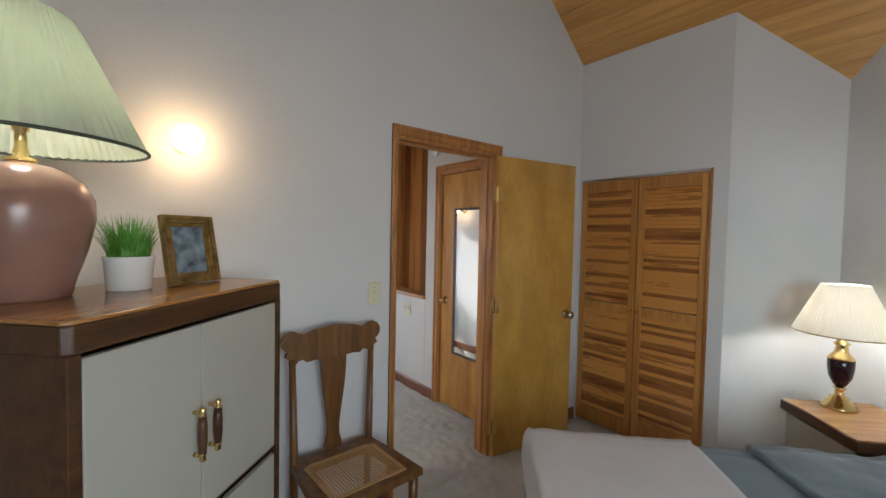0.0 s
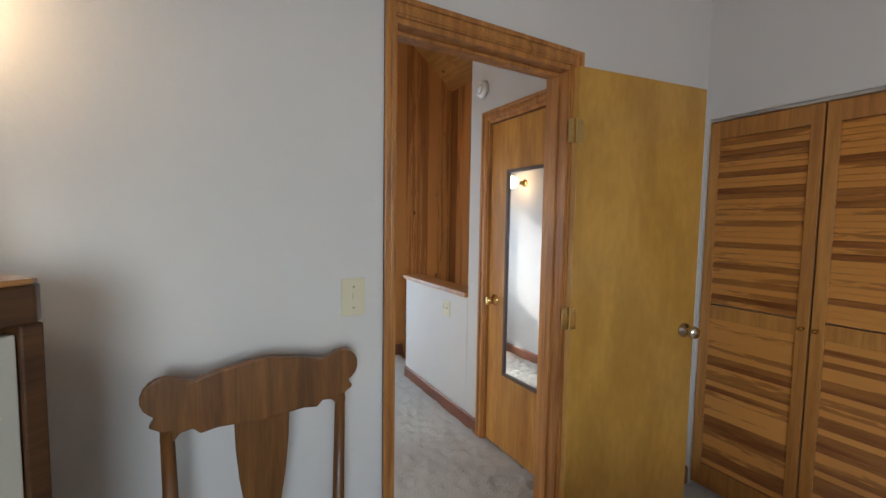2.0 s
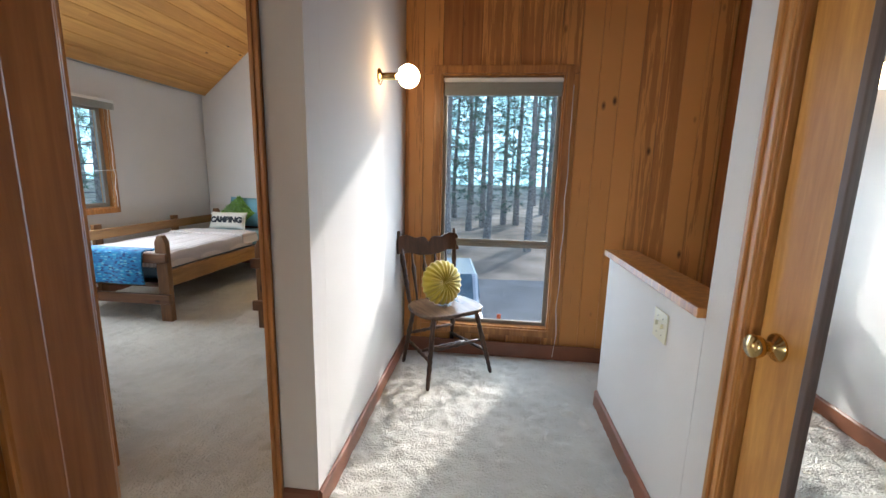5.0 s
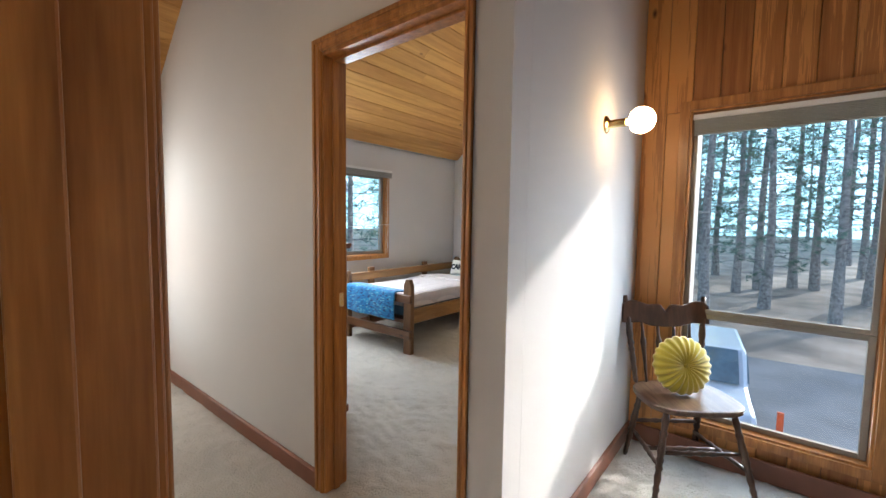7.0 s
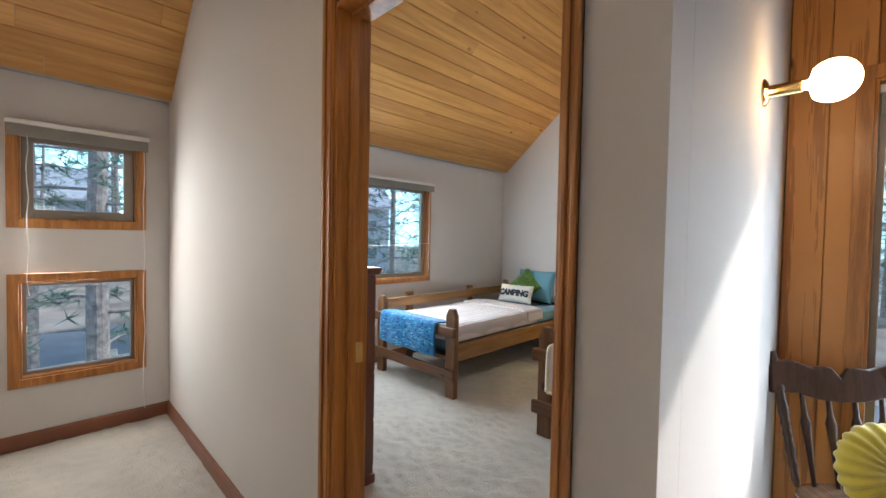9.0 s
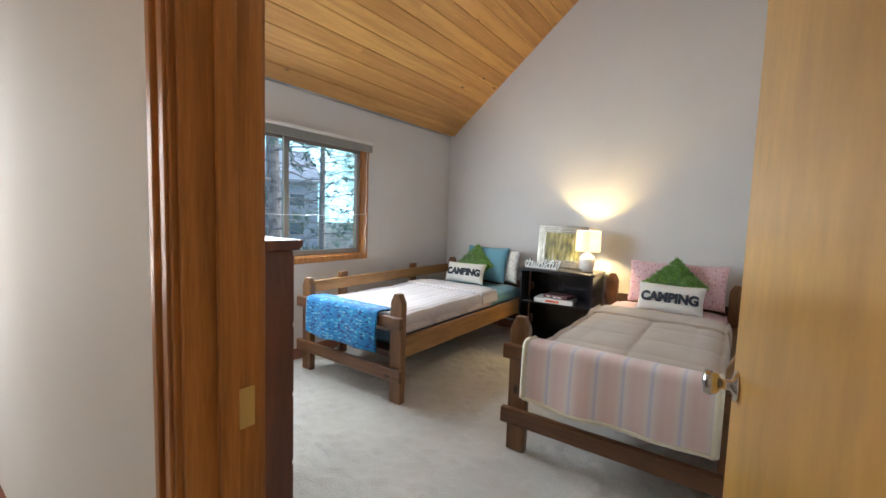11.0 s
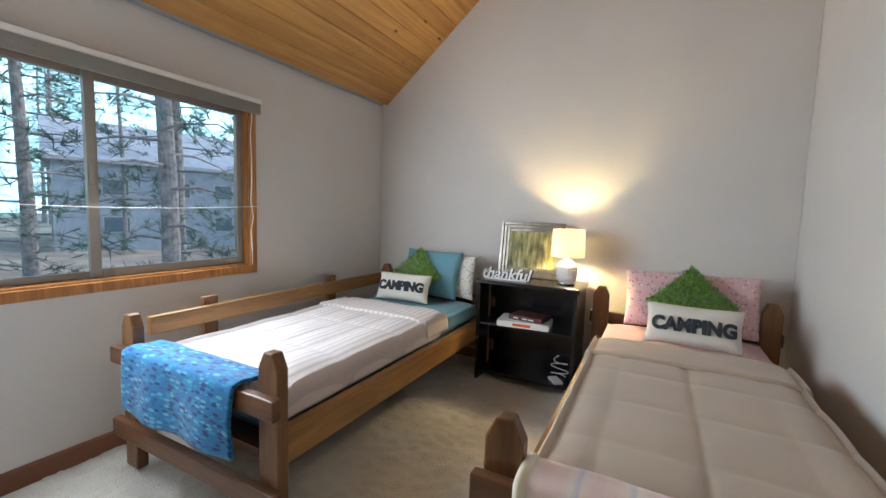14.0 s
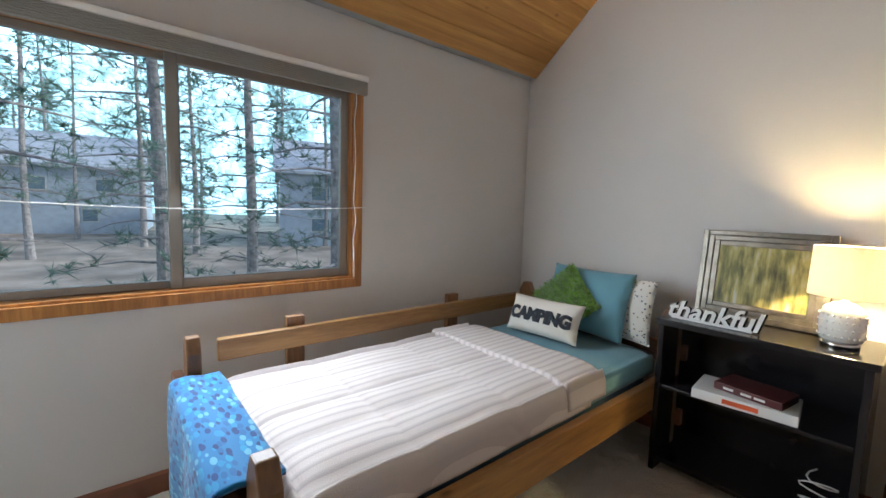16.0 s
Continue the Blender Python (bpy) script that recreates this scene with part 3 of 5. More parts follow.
leaf = door_leaf("golden birch slab door standing wide open against the wall", BIRCH, 0.705, 2.02, pose(2.672, 1.905, 0, 0, 0, -8.5), CHROME)
for z in (0.22, 1.03, 1.77):
    hinge(leaf, -0.008, -0.019, z, BRASS)
leaf2 = door_leaf("golden birch slab door standing open into the bunk room", BIRCH, 0.75, 2.08, pose(1.446, 3.238, 0, 0, 0, 96.5), CHROME)
for z in (0.25, 1.08, 1.85):
    bm = bmesh.new()
    bm_box(bm, 0.0, 0.0035, -0.0165, 0.019, z - 0.05, z + 0.05)
    for sy, sz in ((-0.008, -0.032), (0.007, -0.012), (-0.008, 0.012), (0.007, 0.032)):
        bm_lathe(bm, [(0.0045, 0), (0.0035, 0.0015)], 10, (0.0, sy, z + sz), (-1, 0, 0))
    bm_lathe(bm, [(0.006, -0.05), (0.006, 0.05)], 10, (-0.002, -0.022, z))
    tagged(finish(bm, "hinge", IVORY, leaf2), "cream painted hinge plate")
leaf3 = door_leaf("closed honey oak door with a long mirror", OAKDOOR, 0.60, 2.01, pose(HALL_E + 0.03, 2.215, 0, 0, 0, 90), BRASS, (1,))
# long mirror on the door
mir = thing("door_mirror", "tall narrow mirror in a thin brown frame", "mirror", pose(HALL_E + 0.011, 2.475, 0, 0, 0, 90))
bm = bmesh.new()
for x0, x1, z0, z1 in ((-0.172, -0.152, 0.487, 1.718), (0.152, 0.172, 0.487, 1.718), (-0.152, 0.152, 0.487, 0.507), (-0.152, 0.152, 1.698, 1.718)):
    bm_box(bm, x0, x1, 0.0, 0.016, z0, z1)
finish(bm, "frame", MIRRORFRAME, mir, 0.003)
box("glass", MIRROR, -0.152, 0.152, 0.0, 0.006, 0.507, 1.698, mir, 0)


def casing_window(name, label, m, w, h, kind):
    """A window in its wooden casing, drawn in x and z, the room on -y. kind: slider, split or plain."""
    e = tagged(thing(name, label, "window", m), kind="structure")
    bm = bmesh.new()
    c = 0.05
    for x0, x1, z0, z1 in ((-c, 0, -c, h + c), (w, w + c, -c, h + c), (0, w, -c, 0), (0, w, h, h + c)):
        bm_box(bm, x0, x1, -0.016, 0.0, z0, z1)
    for x0, x1, z0, z1 in ((0, 0.012, 0, h), (w - 0.012, w, 0, h), (0.012, w - 0.012, 0, 0.012), (0.012, w - 0.012, h - 0.012, h)):
        bm_box(bm, x0, x1, 0.0, 0.13, z0, z1)
    finish(bm, "casing", TRIM, e, 0.002)
    panes = []
    bm = bmesh.new()

    def sash(x0, x1, z0, z1, y, t):
        for a0, a1, b0, b1 in ((x0, x0 + t, z0, z1), (x1 - t, x1, z0, z1), (x0 + t, x1 - t, z0, z0 + t), (x0 + t, x1 - t, z1 - t, z1)):
            bm_box(bm, a0, a1, y, y + 0.03, b0, b1)
        panes.append((x0 + t, x1 - t, y + 0.013, z0 + t, z1 - t))
    i = 0.013
    if kind == "slider":
        sash(i, w * 0.5 + 0.02, i, h - i, 0.075, 0.032)
        sash(w * 0.5 - 0.035, w - i, i, h - i, 0.04, 0.045)
        bm_box(bm, w * 0.5 - 0.028, w * 0.5 - 0.006, 0.026, 0.04, h * 0.45, h * 0.58)
    elif kind == "split":
        sash(i, w - i, i, 0.62, 0.05, 0.028)
        sash(i, w - i, 0.622, h - i, 0.05, 0.024)
        bm_box(bm, w * 0.5 - 0.05, w * 0.5 + 0.05, 0.03, 0.05, 0.60, 0.615)
    else:
        t = 0.055 if kind == "awning" else 0.02
        sash(i, w - i, i, h - i, 0.05, t)
        if kind == "awning":
            bm_box(bm, w * 0.5 - 0.05, w * 0.5 + 0.05, 0.03, 0.05, 0.03, 0.045)
    finish(bm, "sash", ALU, e, 0.003)
    for x0, x1, y, z0, z1 in panes:
        g = box("pane", GLASS, x0 - 0.003, x1 + 0.003, y, y + 0.004, z0 - 0.003, z1 + 0.003, e, 0)
        g.visible_shadow = False
    return e


def blind(label, m, w, slats=7, drop=0.0):
    e = thing("window_blind", label, "blind", m)
    box("head_rail", WHITE, 0, w, -0.045, -0.017, 0.0, 0.028, e, 0.002)
    for i in range(slats):
        box("slat", BLIND, 0.006, w - 0.006, -0.046, -0.018, -0.0085 * (i + 1), -0.0085 * (i + 1) + 0.0055, e, 0)
    return e


hw = casing_window("window_1", "tall fixed window over a low pane in a cedar casing", pose(1.905, HALL_N - 0.012, 0.215), 0.815, 1.765, "split")
blind("pale slatted blind drawn up to the window head", pose(1.918, HALL_N + 0.045, 1.93), 0.79, 10)
kw = casing_window("window_2", "wide sliding window with taupe sashes and wooden sill", pose(-1.70, 4.04, 0.885, 0, 0, 90), 1.64, 1.045, "slider")
blind("grey slatted blind drawn up over the sliding window", pose(-1.672, 3.99, 1.955, 0, 0, 90), 1.74, 8)
casing_window("window_3", "small square fixed window in a wooden casing", pose(-1.70, 2.32, 0.43, 0, 0, 90), 0.58, 0.60, "plain")
casing_window("window_4", "small awning window with a crank in a wooden casing", pose(-1.70, 2.32, 1.41, 0, 0, 90), 0.58, 0.55, "awning")
blind("grey slatted blind drawn up over the small window", pose(-1.672, 2.27, 1.975, 0, 0, 90), 0.69, 8)
bm = bmesh.new()
bm_tube(bm, [(-1.645, 3.99 + 1.74 * k / 12, 1.285 - 0.03 * math.sin(math.pi * k / 12)) for k in range(13)], 0.0025, 6)
tagged(finish(bm, "blind_cord", WHITE), "thin white cord strung across the window", "cord")
for x, y, z1, z0 in ((-1.642, 5.66, 1.95, 0.90), (-1.642, 2.93, 1.93, 0.10), (-1.642, 2.36, 1.93, 0.95), (2.765, HALL_N - 0.055, 1.9, 0.03)):
    bm = bmesh.new()
    bm_tube(bm, [(x + 0.008 * math.sin(3 * k), y + 0.006 * math.sin(2 * k), z1 + (z0 - z1) * k / 10) for k in range(11)], 0.0025, 6)
    tagged(finish(bm, "blind_cord", WHITE), "thin white pull cord hanging beside the window", "cord")

# stairs down behind the half wall
for i in range(6):
    y1 = 4.05 - 0.25 * (i - 1)
    if i == 0:
        o = box("stair_landing", CARPET, 3.11, 3.74, 4.0, HALL_N + 0.02, -0.35, -0.18)
    else:
        o = box("stair_step", CARPET, 3.06, 3.74, y1 - 0.26, y1, -0.18 * (i + 1) - 0.2, -0.18 * (i + 1), None, 0.01)
    tagged(o, "carpeted stair behind the half wall", kind="structure")
tagged(box("stair_wall_lower", WALL, 3.05, 3.06, 3.04, 4.05, -2.6, -0.02), kind="structure")

# ---- bedroom ----
louver_me = None


def bifold(y0, y1):
    """One louvred closet leaf in the plane of the closet wall."""
    global louver_me
    e = tagged(thing("closet_door", "louvred bifold closet door of dark-streaked cedar", "door", pose(3.675, (y0 + y1) / 2, 0), "closet doors"), kind="structure")
    w = (y1 - y0) / 2 - 0.002
    for s in (-1, 1):
        box("stile", STILE, 0, 0.028, min(s * w, s * (w - 0.045)), max(s * w, s * (w - 0.045)), 0.02, 1.935, e, 0.002)
    for z0, z1 in ((0.02, 0.14), (0.93, 1.0), (1.85, 1.935)):
        box("rail", STILE, 0.001, 0.027, -w + 0.045, w - 0.045, z0, z1, e, 0.002)
    if louver_me is None:
        bm = bmesh.new()
        hw_ = w - 0.046
        bm_prism(bm, [(0.003, -0.016), (0.009, -0.018), (0.025, 0.014), (0.019, 0.017)], -hw_, hw_, "xz")
        tmp = finish(bm, "slat", LOUVER)
        louver_me = tmp.data
        bpy.data.objects.remove(tmp)
    for za, zb in ((0.15, 0.925), (1.01, 1.845)):
        n = int((zb - za) / 0.0262)
        for i in range(n):
            o = new("slat", louver_me)
            o.parent = e
            o.location = (0, 0, za + 0.014 + i * (zb - za) / n)
    lathe("knob", BRASS, [(0.008, 0), (0.006, 0.012), (0.011, 0.02), (0.0, 0.026)], e, 14, (0, -w + 0.02 if y0 > 1.4 else w - 0.02, 0.965), (-1, 0, 0))
    return e


bifold(1.005, 1.462)
bifold(1.466, 1.922)
tagged(box("trim", TRIM, 3.655, 3.668, 0.985, 1.003, 0, 1.955), kind="structure")
tagged(box("closet_track", CHROME, 3.67, 3.70, 1.0, 1.92, 1.937, 1.955), "metal track above the folding doors", kind="structure")

CAB = pose(0.655, 1.055, 0, 0, 0, 43.3)
cab = thing("cabinet", "tall dark walnut cabinet with cream doors", "cabinet", CAB)
bm = bmesh.new()
for x0, x1, y0, y1, z0, z1 in ((0, 0.03, 0, 0.45, 0, 1.25), (0.718, 0.748, 0, 0.45, 0, 1.25), (0.03, 0.718, 0.43, 0.45, 0.05, 1.25), (0.03, 0.718, 0.02, 0.43, 0.05, 0.08), (0.03, 0.718, 0.02, 0.43, 0.685, 0.705), (0.03, 0.718, 0.004, 0.04, 0.0, 0.05)):
    bm_box(bm, x0, x1, y0, y1, z0, z1)
finish(bm, "body", WALNUT, cab, 0.004)
bm = bmesh.new()
bm_prism(bm, [(0.012, -0.003), (0.738, -0.003), (0.752, 0.012), (0.752, 0.453), (-0.004, 0.453), (-0.004, 0.013)], 1.25, 1.308, "xy")
finish(bm, "edge", WALNUT, cab, 0.004)
bm = bmesh.new()
bm_prism(bm, [(0.014, -0.001), (0.736, -0.001), (0.750, 0.014), (0.750, 0.451), (-0.002, 0.451), (-0.002, 0.015)], 1.308, 1.317, "xy")
finish(bm, "top", CABTOP, cab, 0.003)
for x0, x1, z0, z1 in ((0.033, 0.350, 0.71, 1.238), (0.355, 0.715, 0.71, 1.238), (0.033, 0.715, 0.39, 0.68), (0.033, 0.715, 0.09, 0.38)):
    box("door" if z0 > 0.6 else "drawer", CREAM, x0, x1, 0.002, 0.02, z0, z1, cab, 0.003)
for x in (0.323, 0.382):
    bm = bmesh.new()
    bm_lathe(bm, [(0.004, -0.075), (0.009, -0.07), (0.006, -0.06), (0.010, -0.052), (0.0095, -0.05)], 14, (x, -0.024, 0.945))
    bm_lathe(bm, [(0.006, 0), (0.006, 0.026)], 10, (x, 0.002, 0.887), (0, -1, 0))
    finish(bm, "handle_foot", BRASS, cab, 0, True)
    bm = bmesh.new()
    bm_lathe(bm, [(0.0095, 0.05), (0.010, 0.052), (0.006, 0.06), (0.009, 0.07), (0.004, 0.075)], 14, (x, -0.024, 0.945))
    bm_lathe(bm, [(0.006, 0), (0.006, 0.026)], 10, (x, 0.002, 1.003), (0, -1, 0))
    finish(bm, "handle_foot", BRASS, cab, 0, True)
    lathe("handle_grip", WALNUT, [(0.0093, -0.05), (0.012, -0.02), (0.012, 0.02), (0.0093, 0.05)], cab, 14, (x, -0.024, 0.945))


def pleated(bm, r0, z0, r1, z1, n, amp):
    """A pleated cone, open above and below, with a little thickness."""
    for off in (0.0, -0.002):
        rings = []
        for k in range(7):
            f = k / 6
            r = r0 + (r1 - r0) * f + off
            rings.append([bm.verts.new(((r + amp * (1 - 0.5 * f) * (1 if i % 2 else -1)) * math.cos(math.pi * i / n), (r + amp * (1 - 0.5 * f) * (1 if i % 2 else -1)) * math.sin(math.pi * i / n), z0 + (z1 - z0) * f)) for i in range(2 * n)])
        for a, b in zip(rings, rings[1:]):
            for i in range(2 * n):
                bm.faces.new((a[i], a[(i + 1) % (2 * n)], b[(i + 1) % (2 * n)], b[i]))


def ring_tube(bm, r, z, t):
    prof = [(r + t * math.cos(a), z + t * math.sin(a)) for a in [k * math.pi / 4 for k in range(9)]]
    bm_lathe(bm, prof[:-1] + [prof[0]], 40, caps=False)


big = thing("table_lamp", "round rose-brown ceramic lamp with a green pleated shade", "lamp", pose(0.545, 1.455, 1.317))
lathe("base", CERAMIC, [(0.088, 0), (0.092, 0.006), (0.10, 0.04), (0.125, 0.12), (0.142, 0.20), (0.140, 0.25), (0.118, 0.295), (0.075, 0.325), (0.045, 0.333), (0.03, 0.334)], big, 40)
lathe("neck", BRASS, [(0.03, 0.334), (0.032, 0.345), (0.014, 0.352), (0.016, 0.36), (0.012, 0.375), (0.012, 0.41), (0.017, 0.415), (0.017, 0.46), (0.008, 0.465), (0.0, 0.467)], big, 20)
bm = bmesh.new()
pleated(bm, 0.255, 0.385, 0.105, 0.70, 70, 0.0022)
finish(bm, "shade", GREENSHADE, big)
bm = bmesh.new()
ring_tube(bm, 0.256, 0.385, 0.0045)
finish(bm, "shade_trim", surf("dark_green_piping", (0.06, 0.075, 0.05), 0.7), big, 0, True)
lathe("bulb", COOLBULB, [(0.0, 0.465), (0.018, 0.475), (0.030, 0.50), (0.030, 0.52), (0.018, 0.545), (0.0, 0.55)], big, 14)

pot = thing("potted_grass", "white pot of bright green artificial grass", "plant", pose(0.755, 1.525, 1.317))
lathe("pot", WCERAMIC, [(0.052, 0), (0.055, 0.003), (0.060, 0.085), (0.063, 0.09), (0.063, 0.098), (0.057, 0.098), (0.055, 0.08), (0.0, 0.08)], pot, 32)
bm = bmesh.new()
for i in range(420):
    a, r = random.uniform(0, 6.28), 0.05 * math.sqrt(random.random())
    ln, tilt = random.uniform(0.08, 0.15), random.uniform(0.0, 0.55) * (0.3 + r / 0.05)
    x, y = r * math.cos(a), r * math.sin(a)
    da = a + random.uniform(-0.6, 0.6)
    dx, dy = math.cos(da), math.sin(da)
    w = 0.0022
    prev = None
    for k in range(4):
        f = k / 3
        cx, cy, cz = x + dx * tilt * ln * f * f, y + dy * tilt * ln * f * f, 0.08 + ln * f * (1 - 0.25 * tilt * f)
        ww = w * (1 - f) + 0.0002
        pair = (bm.verts.new((cx - dy * ww, cy + dx * ww, cz)), bm.verts.new((cx + dy * ww, cy - dx * ww, cz)))
        if prev:
            bm.faces.new((prev[0], prev[1], pair[1], pair[0]))
        prev = pair
tagged(finish(bm, "grass", GRASS, pot), kind="stuff")


def frame_part(bm, w, h, b, d, steps):
    """A stepped picture frame standing in x and z, facing -y."""
    for i in range(steps):
        a0, a1 = b * i / steps, b * (i + 1) / steps
        dd = d * (1 - 0.28 * i)
        for x0, x1, z0, z1 in ((-w / 2 + a0, -w / 2 + a1, a0, h - a0), (w / 2 - a1, w / 2 - a0, a0, h - a0), (-w / 2 + a1, w / 2 - a1, a0, a1), (-w / 2 + a1, w / 2 - a1, h - a1, h - a0)):
            bm_box(bm, x0, x1, -dd, 0.0, z0, z1)


fr = thing("photo_frame", "gilt photo frame with a grey picture on the cabinet", "photo frame", pose(0.925, 1.60, 1.318, -11, 0, 33))
bm = bmesh.new()
frame_part(bm, 0.185, 0.225, 0.036, 0.022, 3)
finish(bm, "frame", GOLD, fr, 0.002)
box("photograph", PHOTO, -0.058, 0.058, -0.006, -0.003, 0.034, 0.19, fr, 0)
box("back", BLACK, -0.085, 0.085, 0.0, 0.006, 0.01, 0.21, fr, 0)

SCONCE_GROUP = "globe wall lights"


def sconce(x, y, z, d, scale=1.0, stem=0.0):
    """A bare globe bulb on a round brass plate; d: the way out of the wall."""
    e = thing("wall_light", "lit round globe bulb on a small brass wall holder", "wall light", pose(x, y, z), SCONCE_GROUP)
    lathe("plate", BRASS, [(0.042, 0), (0.042, 0.004), (0.030, 0.012), (0.019, 0.014), (0.019, 0.05 + stem), (0.014, 0.055 + stem)], e, 24, (0, 0, 0), d)
    prof = [(0.012, 0.055 + stem), (0.016, 0.066 + stem)]
    R, c = 0.054 * scale, 0.117 + stem
    for k in range(2, 15):
        a = -math.pi / 2 + 0.35 + (math.pi - 0.35) * k / 14
        prof.append((max(0.0, R * math.cos(a)), c + R * math.sin(a)))
    lathe("globe", BULB, prof, e, 28, (0, 0, 0), d)
    return e


sconce(0.935, DOOR_Y, 1.835, (0, -1, 0))
sconce(HALL_W, 3.99, 1.815, (1, 0, 0), 1.1, 0.04)
sconce(0.86, HALL_S, 1.77, (0, 1, 0), 1.05, 0.03)


def switch_plate(m, n=1):
    e = thing("light_switch", "ivory plastic light switch on the white wall", "switch", m, "light switches")
    w = 0.037 if n == 1 else 0.058
    box("plate", IVORY, -w, w, -0.007, -0.0005, -0.058, 0.058, e, 0.003)
    for i in range(n):
        cx = 0 if n == 1 else (-0.023, 0.023)[i]
        box("toggle", IVORY, cx - 0.005, cx + 0.005, -0.016, -0.006, -0.004, 0.014, e, 0.001)
        lathe("screw", CHROME, [(0.0035, 0), (0.0025, 0.0015)], e, 10, (cx, -0.007, 0.032), (0, -1, 0))
        lathe("screw", CHROME, [(0.0035, 0), (0.0025, 0.0015)], e, 10, (cx, -0.007, -0.032), (0, -1, 0))
    return e


switch_plate(pose(1.792, DOOR_Y, 1.177))
switch_plate(pose(HALL_E, 3.33, 0.765, 0, 0, -90), 2)
det = thing("smoke_detector", "round white smoke detector high on the wall", "smoke detector", pose(HALL_E, 2.905, 2.245))
lathe("body", WHITE, [(0.055, 0), (0.055, 0.018), (0.045, 0.03), (0.0, 0.034)], det, 28, (0, 0, 0), (-1, 0, 0))
lathe("grille", WHITE, [(0.030, 0.030), (0.028, 0.038), (0.0, 0.040)], det, 20, (0, 0, 0), (-1, 0, 0))

# oak side chair with a cane seat, its back to the wall
oc = thing("side_chair", "brown oak side chair with a cane seat", "chair", pose(1.535, 1.635, 0, 0, 0, 3))
bm = bmesh.new()
ear = [(0.203 + 0.046 * math.cos(radians(a)), 1.008 + 0.046 * math.sin(radians(a))) for a in range(-50, 131, 20)]
right = [(0.0, 0.905), (0.10, 0.912), (0.135, 0.906), (0.15, 0.922), (0.175, 0.918), (0.19, 0.898), (0.215, 0.905), (0.212, 0.93), (0.235, 0.945), (0.222, 0.965)] + ear + [(0.15, 1.035), (0.10, 1.05), (0.0, 1.064)]
top = right + [(-x, z) for x, z in right[-2:0:-1]]
bm_prism(bm, top, 0.185, 0.207)
finish(bm, "crest_rail", OAKCHAIR, oc, 0.005)
bm = bmesh.new()
half_ = [(0.045, 0.47), (0.042, 0.50), (0.032, 0.53), (0.030, 0.58), (0.040, 0.66), (0.055, 0.76), (0.062, 0.84), (0.064, 0.91)]
bm_prism(bm, half_ + [(-x, z) for x, z in half_[::-1]], 0.192, 0.204)
finish(bm, "splat", OAKCHAIR, oc, 0.003)
for s in (-1, 1):
    bm = bmesh.new()
    bm_tube(bm, [(s * 0.185, 0.20, 0.0), (s * 0.19, 0.19, 0.44), (s * 0.20, 0.195, 0.93)], [0.016, 0.019, 0.014], 10)
    finish(bm, "back_post", OAKCHAIR, oc, 0, True)
    bm = bmesh.new()
    bm_tube(bm, [(s * 0.20, -0.165, 0.0), (s * 0.20, -0.165, 0.05), (s * 0.205, -0.17, 0.30), (s * 0.205, -0.17, 0.43)], [0.012, 0.014, 0.02, 0.022], 12)
    finish(bm, "leg", OAKCHAIR, oc, 0, True)
    bm = bmesh.new()
    bm_tube(bm, [(s * 0.19, 0.19, 0.2), (s * 0.20, -0.165, 0.2)], 0.009, 8)
    finish(bm, "stretcher", OAKCHAIR, oc, 0, True)
seat = [(-0.235, -0.20), (0.235, -0.20), (0.225, 0.0), (0.20, 0.215), (-0.20, 0.215), (-0.225, 0.0)]
inner = [(-0.155, -0.14), (0.155, -0.14), (0.15, 0.0), (0.13, 0.12), (-0.13, 0.12), (-0.15, 0.0)]
bm = bmesh.new()
for (a, b), (c, d), (a2, b2), (c2, d2) in zip(seat, seat[1:] + seat[:1], inner, inner[1:] + inner[:1]):
    v = [bm.verts.new(p) for p in ((a, b, 0.43), (c, d, 0.43), (c2, d2, 0.43), (a2, b2, 0.43), (a, b, 0.46), (c, d, 0.46), (c2, d2, 0.458), (a2, b2, 0.458))]
    for f in ((3, 2, 1, 0), (4, 5, 6, 7), (0, 1, 5, 4), (1, 2, 6, 5), (2, 3, 7, 6), (3, 0, 4, 7)):
        bm.faces.new([v[i] for i in f])
bmesh.ops.remove_doubles(bm, verts=bm.verts, dist=0.0005)
finish(bm, "seat", OAKCHAIR, oc)
bm = bmesh.new()
for i in range(24):
    x = -0.16 + 0.32 * i / 23
    bm_box(bm, x - 0.0022, x + 0.0022, -0.145, 0.125, 0.4575, 0.4595)
for i in range(20):
    y = -0.145 + 0.27 * i / 19
    bm_box(bm, -0.16, 0.16, y - 0.0022, y + 0.0022, 0.4590, 0.4610)
for x0, x1, y0, y1 in ((-0.175, 0.175, -0.16, -0.142), (-0.15, 0.15, 0.12, 0.136), (-0.175, -0.157, -0.142, 0.12), (0.157, 0.175, -0.142, 0.12)):
    bm_box(bm, x0, x1, y0, y1, 0.456, 0.463)
tagged(finish(bm, "cane_panel", CANE, oc), "woven cane panel")


